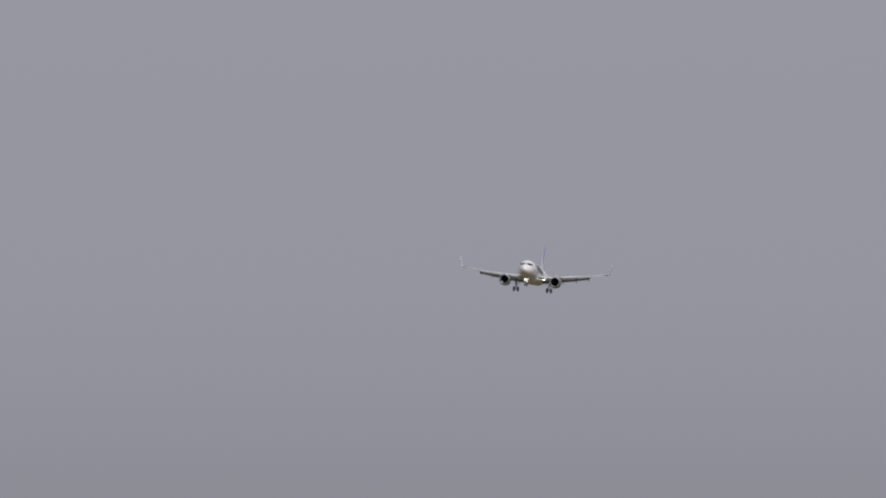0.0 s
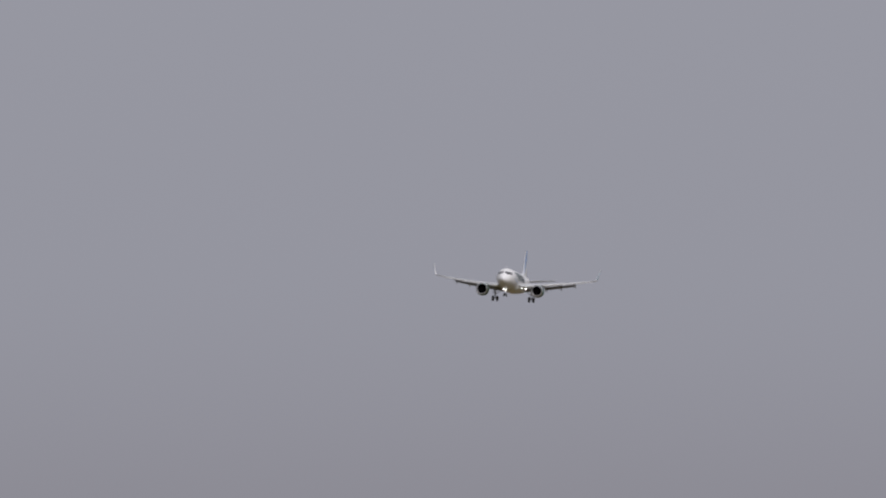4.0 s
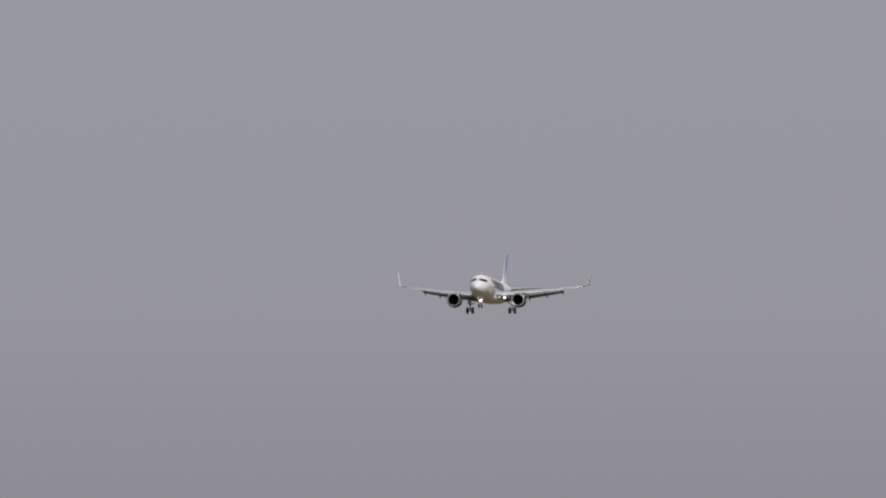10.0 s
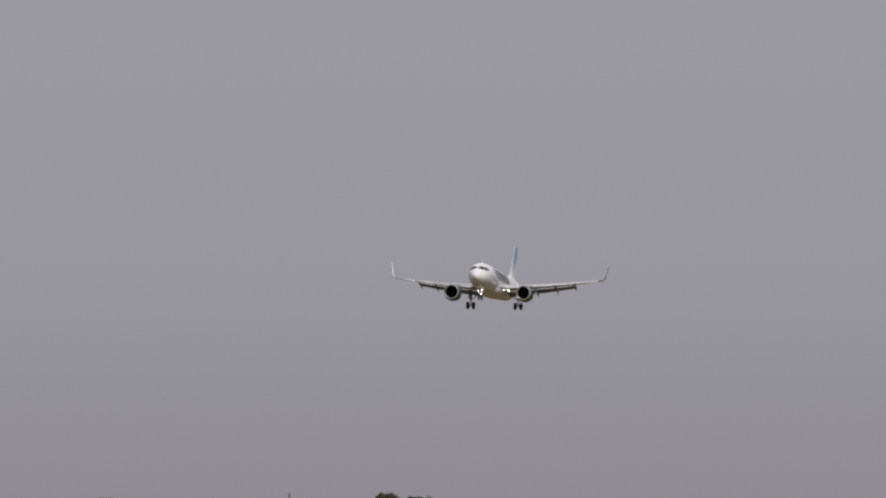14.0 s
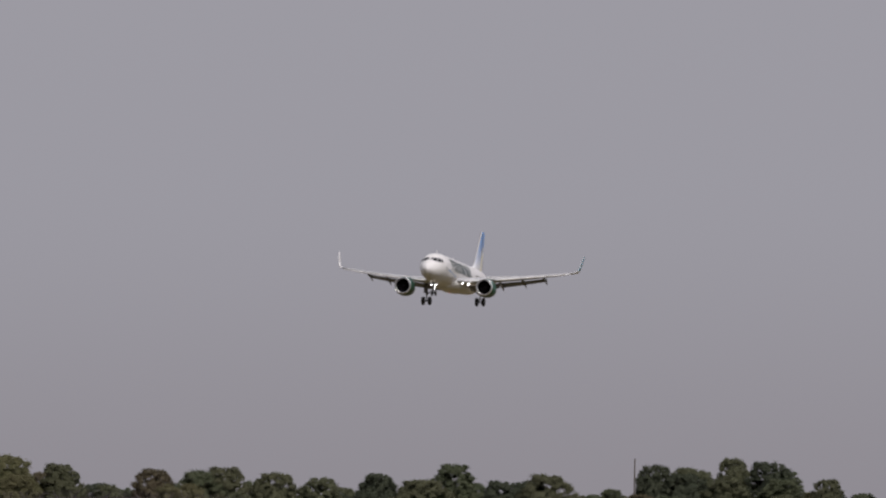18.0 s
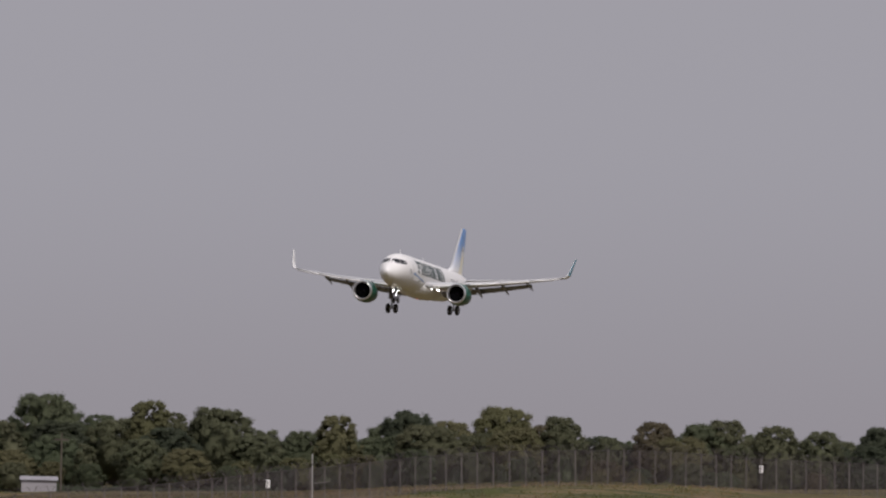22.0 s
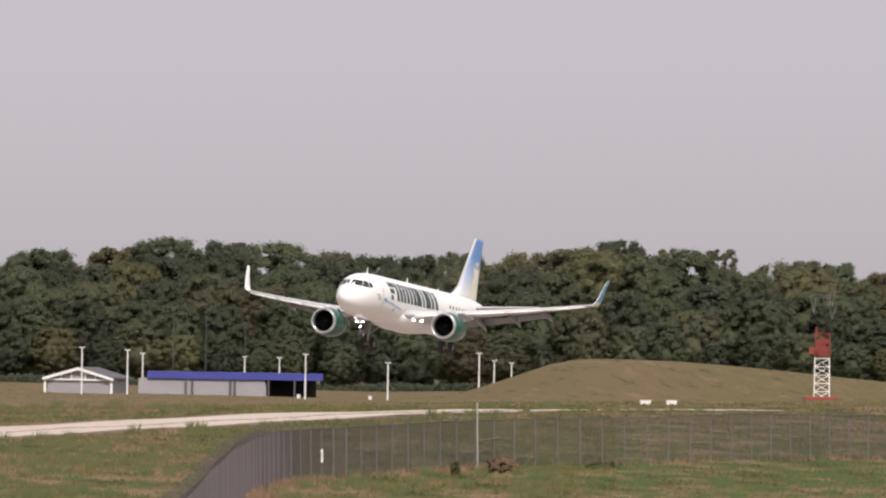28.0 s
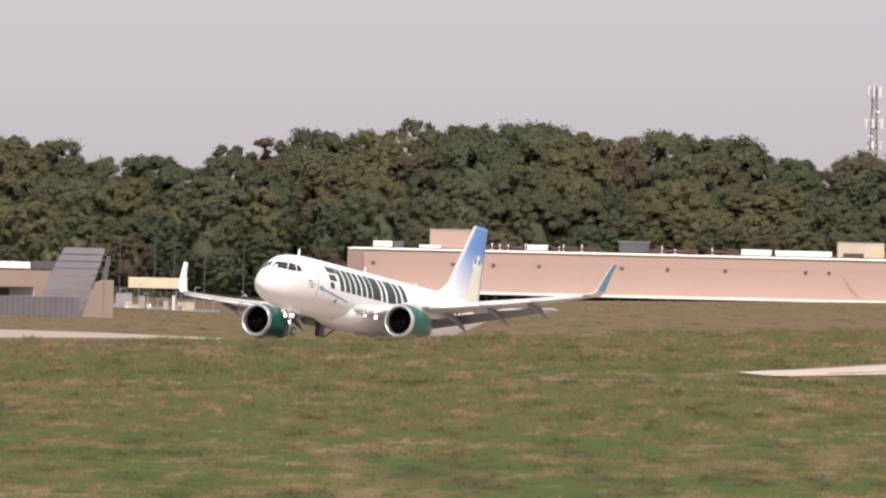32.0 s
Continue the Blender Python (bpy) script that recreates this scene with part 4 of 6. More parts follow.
# the store beside it
M, MD = 3.0, 1700.0
st = thing("store", spot(M, MD), "white and pinkish retail building with a yellow and violet sign", "building")
slab(st, "fascia", 2.30, 2.97, 1.05, 2.45, 1690, 40, WHITE_WALL, M, MD, "white front fascia")
slab(st, "sign_panel", 2.81, 2.855, 1.4, 2.0, 1689.9, 0.08, VIOLET, M, MD, "violet square sign panel")
# the porch's shade is put into its colour
slab(st, "porch", 2.68, 2.95, 0.1, 1.04, 1694, 8, SHADE_BLACK, M, MD, "recessed porch, its shade painted near-black")
slab(st, "wall", 2.32, 2.67, -0.6, 1.04, 1691, 30, STORE_PINK, M, MD)
for a0, a1, top in ((2.12, 2.763, 0.25), (2.7635, 2.98, 0.0), (2.9805, 3.12, -0.1)):
    slab(st, "low_wall", a0, a1, -1.0, top, 1485, 1, WHITE_WALL, M, MD, "long low white wall, stepped down")
slab(st, "wall", 2.972, 3.16, -1.0, 2.5, 1692, 38, STORE_PINK, M, MD)
slab(st, "wall", 3.162, 3.54, -1.0, 1.55, 1693, 36, STORE_PINK, M, MD)
slab(st, "canopy", 3.162, 3.54, 1.56, 2.35, 1692.3, 36, WHITE_WALL, M, MD, "white overhanging canopy")
slab(st, "end_wall", 3.542, 3.63, -1.0, 1.8, 1688, 40, WHITE_WALL, M, MD, "white end wall")
slab(st, "yellow_sign", 3.55, 3.625, 1.82, 2.42, 1687, 0.6, YELLOW, M, MD, "yellow sign with dark lettering bars")
for k in range(4):
    slab(st, "sign_bar", 3.557 + 0.017 * k, 3.568 + 0.017 * k, 1.95, 2.28, 1686.9, 0.09, DARK_STEEL, M, MD, "", 0)
slab(st, "roof_trim", 2.972, 3.548, 2.51, 2.6, 1691, 0.4, YELLOW, M, MD, "thin yellow roof trim")
for k in range(8):
    slab(st, "pilaster", 3.175 + 0.045 * k, 3.180 + 0.045 * k, -0.6, 1.54, 1692.8, 0.18, WHITE_WALL, M, MD, "", 0)
slab(st, "door", 3.46, 3.50, -0.9, 0.35, 1692.7, 0.28, DARK_STEEL, M, MD, "dark door")
for a0, a1, top, mt, lb in ((2.60, 2.70, 2.75, BEIGE, ""), (2.705, 2.80, 3.3, BEIGE, "pale rooftop plant box"), (2.803, 2.885, 3.22, STORE_PINK, "pinkish rooftop plant box"), (2.45, 2.56, 2.9, ROOF_WHITE, ""), (2.34, 2.42, 2.75, ROOF_WHITE, "")):
    slab(st, "roof_box", a0, a1, 2.46, top, 1700, 9, mt, M, MD, lb)
slab(st, "roof_hatch", 2.86, 2.876, 2.55, 3.1, 1699.7, 0.3, GREY_CLAD, M, MD, "grey hatch of the plant box")
for k, a in enumerate((2.655, 2.69, 2.735, 2.77)):
    part("roof_vent", spin([(0.0, 0.02), (0.15, 0.35), (0.5, 0.42), (0.55, 0.3), (1.0, 0.3)], 14), ROOF_WHITE if k % 2 else DARK_STEEL, st, "domed roof vent", True).matrix_basis = pose(radians(a - M) * 1695, 1695 - MD, rise(2.46, 1695) + 0.9, 0, 90, 0)
for k in range(14):
    a = 2.99 + 0.04 * k
    slab(st, "rail_post", a, a + 0.003, 2.6, 2.66 + 0.03 * (k % 3), 1691, 0.2, YELLOW, M, MD, "", 0)
part("roof_cowl", spin([(0.0, 0.05), (0.2, 0.3), (0.6, 0.3), (0.7, 0.2)], 12), ROOF_WHITE, st, "white roof cowl", True).matrix_basis = pose(radians(3.19 - M) * 1694, 1694 - MD, rise(2.6, 1694) + 0.6, 0, 90, 0)
slab(st, "sill_band", 3.17, 3.45, -0.35, -0.22, 1692.7, 0.28, WHITE_WALL, M, MD, "pale sill band", 0)

# gabled shed
M, MD = 4.124, 1560.0
sh_ob = thing("shed", spot(M, MD) @ pose(0, 0, 0, 0, 0, -10), "grey shed with a white-trimmed gable and dark roof", "shed")
hw = radians(0.155) * MD
zb, ze, zp = rise(-1.6, MD), rise(-0.05, MD), rise(0.72, MD)
def gable(x, z0, z1, zp, y0, y1):
    bm = bmesh.new()
    f = [[bm.verts.new((px, y, pz)) for px, pz in ((-x, z0), (x, z0), (x, z1), (0, zp), (-x, z1))] for y in (y0, y1)]
    bm.faces.new(f[0])
    bm.faces.new(f[1][::-1])
    for i in range(5):
        j = (i + 1) % 5
        bm.faces.new((f[0][j], f[0][i], f[1][i], f[1][j]))
    bmesh.ops.recalc_face_normals(bm, faces=bm.faces)
    return bm
part("wall", gable(hw - 0.3, zb, ze, zp - 0.15, 0, 14), GREY_CLAD, sh_ob)
for s in (-1, 1):
    bm = bmesh.new()
    ring = [[(0, y, zp + 0.05), (s * (hw + 0.3), y, ze - 0.05), (s * (hw + 0.3), y, ze + 0.12), (0, y, zp + 0.22)] for y in (-0.5, 14.5)]
    part("roof_slope", loft(ring), DARK_STEEL, sh_ob, "dark purple-grey roof slope")
    ring = [[(0, y, zp - 0.22), (s * (hw + 0.3), y, ze - 0.32), (s * (hw + 0.3), y, ze + 0.02), (0, y, zp + 0.14)] for y in (-0.62, -0.5)]
    part("verge_board", loft(ring), WHITE_STEEL, sh_ob, "white gable board")
    part("corner_post", boxed(s * hw - 0.14, s * hw + 0.14, -0.3, -0.02, zb, ze), WHITE_STEEL, sh_ob)
part("tie_beam", boxed(-hw, hw, -0.28, -0.05, ze - 0.3, ze - 0.1), WHITE_STEEL, sh_ob, "white tie beam")
for x in (-2.2, -0.9, 0.9, 2.2):
    part("strut", boxed(x - 0.07, x + 0.07, -0.26, -0.06, ze - 0.1, zp - abs(x) / hw * (zp - ze) - 0.2), WHITE_STEEL, sh_ob)

# blue-roofed open building
M, MD = 4.83, 1600.0
cn = thing("carport", spot(M, MD), "long open building with a blue metal roof and grey panels", "carport")
slab(cn, "roof", 4.44, 5.25, -0.22, 0.36, 1594, 14, BLUE_ROOF, M, MD, "blue metal roof")
slab(cn, "panel_wall", 4.40, 4.985, -2.0, -0.23, 1594.3, 0.3, GREY_CLAD, M, MD, "pale grey cladding panels")
# near-black back wall paints the shade inside the bay
slab(cn, "back_wall", 4.985, 5.22, -2.0, -0.23, 1606, 0.3, SHADE_BLACK, M, MD, "back of the open bay, its shade painted near-black")
for az in (4.62, 4.65, 4.825, 4.845, 5.0, 5.12):
    slab(cn, "post", az - 0.004, az + 0.004, -2.0, -0.23, 1593.9, 0.25, DARK_STEEL, M, MD, "", 0)
slab(cn, "white_end", 4.975, 4.99, -1.6, -0.5, 1595, 0.3, WHITE_WALL, M, MD, "white end post")
for az in (5.14, 5.47):
    p = onland(az, 1560, -0.05)
    b = thing("marker_box", spot(az, 1560, p.z), "small white utility box on the grass", "utility box", "white boxes by the car park")
    part("casing", boxed(-0.22, 0.22, -0.2, 0.2, 0, 0.5, 0.04), GALV, b)
    part("lid", boxed(-0.25, 0.25, -0.24, 0.24, 0.5, 0.55, 0.02), GALV, b)

# red and white lattice mast
def lattice(name, az, d, base_z, height, wide, top_wide, bays, mats, label, category, thick=0.075):
    """A four-legged braced mast; mats: (share of height, material) from the foot up."""
    t = thing(name, spot(az, d, base_z), label, category)
    def leg(s, z):
        w = (wide + (top_wide - wide) * z / height) / 2
        return Vector((s[0] * w, s[1] * w, z))
    corners = ((-1, -1), (1, -1), (1, 1), (-1, 1))
    edge, z0 = 0, 0.0
    for share_h, mt in mats:
        z1 = share_h * height
        k0, k1 = round(z0 / height * bays), round(z1 / height * bays)
        for s in corners:
            part("leg", rod(bmesh.new(), leg(s, z0), leg(s, z1), thick, thick, 6), mt, t)
        for k in range(k0, k1):
            za, zb = height * k / bays, height * (k + 1) / bays
            bm = bmesh.new()
            for i in range(4):
                a, b = corners[i], corners[(i + 1) % 4]
                if (k + i) % 2:
                    a, b = b, a
                rod(bm, leg(a, za), leg(b, zb), thick * 0.6, thick * 0.6, 5)
                rod(bm, leg(a, zb), leg(b, zb), thick * 0.6, thick * 0.6, 5)
            part("bracing", bm, mt, t)
        z0 = z1
    return t


TZ = ground_at(*polar(7.55, 1420).to_2d())
tw = lattice("antenna_mast", 7.55, 1420, TZ, 7.6, 1.75, 1.6, 8, ((0.64, WHITE_STEEL), (1.0, RED_STEEL)), "white lattice antenna mast with a red top on a red base", "mast")
part("base_block", boxed(-1.9, 1.9, -1.6, 1.6, -0.2, 0.4, 0.08), RED_STEEL, tw, "low red base")
part("red_cabinet", boxed(-0.7, 0.75, -0.5, 0.8, 5.0, 6.9, 0.05), RED_STEEL, tw, "red antenna housing")
part("red_panel", boxed(-1.5, -0.9, -0.6, 0.4, 5.2, 6.0, 0.05), RED_STEEL, tw)
part("top_light", rod(bmesh.new(), (-0.7, -0.7, 7.6), (-0.7, -0.7, 8.3), 0.12, 0.12, 8), RED_STEEL, tw)
CZ = ground_at(*polar(1.97, 2080).to_2d())
ct = lattice("cell_tower", 1.97, 2080, CZ, 34.6, 2.2, 0.75, 30, ((1.0, MAST_STEEL),), "tall grey lattice phone mast with antenna panels", "mast", 0.11)
for z, r, tall, n in ((33.7, 1.05, 0.95, 6), (28.4, 1.45, 0.8, 6), (24.8, 1.2, 0.65, 3)):
    for k in range(n):
        a = 2 * math.pi * k / n + 0.4
        part("antenna_panel", boxed(-0.17, 0.17, -0.1, 0.1, z - tall, z + tall, 0.03, pose(r * math.cos(a), r * math.sin(a), 0, 0, 0, math.degrees(a) + 90)), WHITE_STEEL, ct, "white antenna panel")
    for k in range(3):
        a = 2 * math.pi * k / 3 + 0.4
        b = a + 2 * math.pi / 3
        for dz in (-0.45, 0.45):
            part("mount", rod(bmesh.new(), (0, 0, z + dz), (r * math.cos(a), r * math.sin(a), z + dz), 0.06, 0.06, 6), GALV, ct)
            part("ring_bar", rod(bmesh.new(), (r * math.cos(a), r * math.sin(a), z + dz), (r * math.cos(b), r * math.sin(b), z + dz), 0.05, 0.05, 6), GALV, ct)
for z, x, r in ((30.6, 0.5, 0.4), (26.6, -0.55, 0.45), (22.6, 0.6, 0.5)):
    bm = spin([(0.0, 0.03), (0.08, r * 0.7), (0.2, r), (0.24, r)], 18)
    part("dish", bm, WHITE_STEEL, ct, "white microwave dish", True).matrix_basis = pose(x, -0.45, z, 0, 0, -70)
part("cable_run", boxed(-0.12, 0.12, -0.32, -0.26, 0.5, 33.0), WHITE_STEEL, ct, "pale cable tray")
for k in range(3):
    part("whip", rod(bmesh.new(), (0.3 * k - 0.3, 0.1, 34.5), (0.3 * k - 0.3, 0.1, 35.2 + 0.4 * (k == 1)), 0.035, 0.02, 5), GALV, ct)

# blast deflector and clutter by the far taxiway
M, MD = -1.72, 1150.0
bz = ground_at(*polar(M, MD).to_2d())
bd = thing("blast_deflector", spot(M, MD), "curved grey corrugated jet blast deflector with buff side walls", "blast deflector")
ups = np.linspace(0, 1, 11)
for k in range(10):
    ring = []
    for u in (ups[k], ups[k + 1] - 0.012):
        z = bz + 6.5 * u
        y = 2.2 * u ** 1.6
        x0, x1 = -3.2 + 2.6 * u ** 1.3, 0.9 + 2.3 * u ** 0.85
        ring.append([(x0, y, z), (x1, y, z), (x1, y + 0.35, z + 0.02), (x0, y + 0.35, z + 0.02)])
    part("louvre", loft(ring), DEFLECT, bd, "grey corrugated louvre")
part("side_wall", boxed(3.05, 4.0, 0.7, 6.0, bz - 0.3, bz + 3.5, 0.04), BUFF_WALL, bd, "buff masonry side wall")
part("side_wall", loft([[(0.95, y, bz - 0.3), (3.04, y, bz - 0.3), (3.04, y, bz + 3.5), (2.3, y, bz + 3.3)] for y in (0.2, 0.7)]), BUFF_WALL, bd)
for k in range(3):
    bm = bmesh.new()
    rod(bm, (2.3 + 0.3 * k, 2.2, bz), (3.4 + 0.1 * k, 2.0, bz + 5.7), 0.09, 0.09, 6)
    part("brace", bm, DEFLECT, bd)
part("low_wall", boxed(-9.0, 0.85, -1.2, -0.9, bz - 0.3, bz + 1.85, 0.03), DEFLECT, bd, "low grey panel wall")
for k in range(19):
    x = -8.8 + 0.5 * k
    part("wall_rib", boxed(x - 0.05, x + 0.05, -1.26, -1.2, bz - 0.3, bz + 1.8), DARK_STEEL, bd)

M, MD = -2.0, 1480.0
lo = thing("terminal_block", spot(M, MD), "low buff building with a white shopfront and dark roof", "building")
slab(lo, "wall", -2.7, -1.62, -0.8, 2.0, MD, 20, BUFF_WALL, M, MD)
slab(lo, "parapet", -2.7, -1.905, 2.0, 2.55, MD - 0.2, 20, WHITE_WALL, M, MD, "white parapet")
slab(lo, "dark_roof", -1.90, -1.60, 2.0, 2.6, MD - 0.2, 20, DARK_STEEL, M, MD)
slab(lo, "awning", -2.7, -1.885, 0.5, 0.75, MD - 6, 5.7, BUFF_WALL, M, MD, "long buff awning")
slab(lo, "shopfront", -2.0, -1.885, -0.4, 0.48, MD - 3, 2.9, WHITE_WALL, M, MD, "white shopfront")
M, MD = -1.35, 1420.0
yb = thing("long_canopy", spot(M, MD), "cream canopy on thin posts over white equipment", "canopy")
slab(yb, "beam", -1.452, -1.18, 0.42, 1.28, MD, 5, OCHRE, M, MD, "cream canopy fascia")
for az in (-1.46, -1.38, -1.30, -1.21):
    slab(yb, "post", az - 0.004, az + 0.004, -2.0, 0.34, MD + 0.5, 0.25, DARK_STEEL, M, MD, "", 0)
rng = np.random.default_rng(5)
for az, w, h, mt, lb in ((-1.468, 1.7, 1.5, GREY_CLAD, "grey tank cabinet"), (-1.45, 0.8, 0.6, WHITE_STEEL, "white equipment box"), (-1.50, 0.9, 0.35, GREY_CLAD, "grey cable box"), (-1.385, 0.6, 1.3, GREY_CLAD, "pale grey cabinet"), (-1.353, 0.5, 0.5, WHITE_STEEL, "white equipment box"), (-1.276, 0.5, 0.9, BEIGE, "beige equipment box"),
                         (-1.184, 1.8, 0.9, BEIGE, "beige container"), (-1.24, 0.3, 1.5, GALV, "slim white cabinet"), (-1.31, 2.5, 0.2, GREY_CLAD, "low grey barrier"), (-1.10, 3.4, 0.2, GREY_CLAD, "low grey barrier"), (-1.42, 1.3, 0.4, BEIGE, "beige cable box"), (-1.215, 0.8, 0.5, GREY_CLAD, "grey cable box")):
    p = onland(az, 1300, -0.05)
    e = thing("equipment_box", spot(az, 1300, p.z), lb + " on the apron", "equipment", "boxes on the apron")
    part("casing", boxed(-w / 2, w / 2, 0, 1.2, 0.15, 0.15 + h, 0.05), mt, e)
    part("top", boxed(-w / 2 - 0.05, w / 2 + 0.05, -0.05, 1.25, 0.15 + h, 0.22 + h, 0.02), mt, e)
    for s in (-1, 1):
        part("skid", boxed(s * w * 0.35 - 0.08, s * w * 0.35 + 0.08, 0.1, 1.1, 0, 0.15), DARK_STEEL, e)

for k in range(12):
    az = -1.53 + 0.043 * k
    p = onland(az, 1290, -0.1)
    t = thing("apron_post", spot(az, 1290, p.z), "thin grey steel post with a short arm on the apron", "post", "posts on the apron")
    h = (1.6, 2.3, 1.2, 2.8, 1.9, 1.4)[k % 6]
    part("pole", rod(bmesh.new(), (0, 0, 0), (0, 0, h), 0.05, 0.04, 6), GREY_CLAD, t)
    part("arm", rod(bmesh.new(), (0, 0, h - 0.05), (0.6 if k % 2 else -0.5, 0, h - 0.02), 0.035, 0.03, 6), GREY_CLAD, t)

# storage beside the warehouse's end
for az, w, h, mt, lb in ((-0.555, 1.6, 2.2, GREY_CLAD, "grey ribbed storage container beside the warehouse"), (-0.508, 0.9, 1.9, DARK_STEEL, "dark steel locker beside the warehouse"), (-0.455, 1.7, 2.0, DEFLECT, "weathered grey skip beside the warehouse")):
    p = onland(az, 1480, -0.1)
    c = thing("storage_container", spot(az, 1480, p.z), lb, "container", "containers beside the warehouse")
    part("body", boxed(-w / 2, w / 2, 0, 2.4, 0.1, h, 0.03), mt, c)
    part("base_frame", boxed(-w / 2, w / 2, 0.05, 2.3, 0, 0.1), DARK_STEEL, c)
    for k in range(5):
        x = -w / 2 + w * (k + 0.5) / 5
        part("rib", boxed(x - 0.05, x + 0.05, -0.05, -0.003, 0.15, h - 0.08), mt, c)
    part("lid", boxed(-w / 2 - 0.05, w / 2 + 0.05, -0.05, 2.45, h, h + 0.07, 0.02), mt, c)
p = onland(-0.65, 1460, -0.05)
c = thing("white_cabinet", spot(-0.65, 1460, p.z), "small white electrical cabinet by the apron fence", "cabinet")
part("casing", boxed(-0.35, 0.35, 0, 0.6, 0.1, 1.2, 0.03), WHITE_STEEL, c)
part("plinth", boxed(-0.38, 0.38, -0.03, 0.63, 0, 0.1), CONCRETE, c)

# apron guard rail
rail_at = spot(-0.9, 1470, ground_at(*polar(-0.9, 1470).to_2d()) - 0.05)
gr = thing("guard_rail", rail_at, "long grey steel guard rail along the far apron", "rail")
for k in range(17):
    x = -8 + k
    part("post", boxed(x - 0.035, x + 0.035, -0.035, 0.035, -0.6, 1.25), DEFLECT, gr)
for z in (0.45, 0.85, 1.2):
    part("rail", boxed(-8.1, 8.1, -0.065, -0.04, z - 0.025, z + 0.025), DEFLECT, gr)

# yellow rail along the warehouse roof
yr = thing("roof_rail", wh.matrix_world @ pose(63.0, 0.6, WTOP + 0.06), "yellow safety rail along the warehouse roof", "rail")
for k in range(10):
    part("post", rod(bmesh.new(), (k * 1.1, 0, 0), (k * 1.1, 0, 0.75), 0.04, 0.04, 6), YELLOW, yr)
for z in (0.4, 0.72):
    part("rail", rod(bmesh.new(), (0, 0, z), (9.9, 0, z), 0.04, 0.04, 6), YELLOW, yr)

# small buildings and poles to the east
p = onland(8.28, 880, -0.1)
hu = thing("equipment_shelter", spot(8.28, 880, p.z), "small white equipment shelter in the grass with a short aerial", "shelter")
part("walls", boxed(-1.15, 1.15, 0, 1.8, 0, 0.95, 0.03), WHITE_WALL, hu)
part("roof", boxed(-1.22, 1.22, -0.08, 1.88, 0.95, 1.03, 0.02), RED_STEEL, hu, "thin red roof edge")
part("door", boxed(-0.7, -0.25, -0.03, -0.004, 0.25, 0.85, 0.01), GREY_CLAD, hu)
part("aerial", rod(bmesh.new(), (0.35, 0.6, 1.0), (0.35, 0.6, 1.7), 0.035, 0.025, 6), GALV, hu)
for az in (6.74, 6.86):
    p = onland(az, 930, -0.02)
    b = thing("ground_box", spot(az, 930, p.z), "low white box beside the service road", "utility box", "white boxes by the road")
    part("casing", boxed(-0.4, 0.4, 0, 0.5, 0, 0.32, 0.03), WHITE_STEEL, b)
    part("lid", boxed(-0.43, 0.43, -0.03, 0.53, 0.32, 0.36, 0.01), GALV, b)
p = onland(9.56, 1560, -0.2)
hb = thing("low_shed", spot(9.56, 1560, p.z), "long low pale grey shed before the trees", "shed")
sw = rise(-1.0, 1560) - p.z
part("walls", boxed(-2.2, 2.2, 0, 5, 0, sw, 0.03), GREY_CLAD, hb)
part("roof", loft([[(x, -0.3, sw), (x, 5.3, sw), (x, 2.5, sw + 0.5)] for x in (-2.4, 2.4)]), GREY_CLAD, hb)
for az, d, top, r, lb in ((9.66, 1550, 2.77, 0.14, "grey wooden utility pole before the trees"), (8.2, 2420, 8.2, 0.16, "thin far radio mast over the trees"), (14.61, 2460, 4.6, 0.2, "thin bare pole rising over the far trees")):
    p = onland(az, d, -0.3)
    h = rise(top, d) - p.z
    t = thing("utility_pole", spot(az, d, p.z), lb, "pole")
    part("pole", rod(bmesh.new(), (0, 0, 0), (0, 0, h), r, r * 0.6, 8), BARK, t)
    if d < 2300:
        part("cross_arm", boxed(-0.9, 0.9, -0.08, 0.08, h - 0.9, h - 0.7), BARK, t)


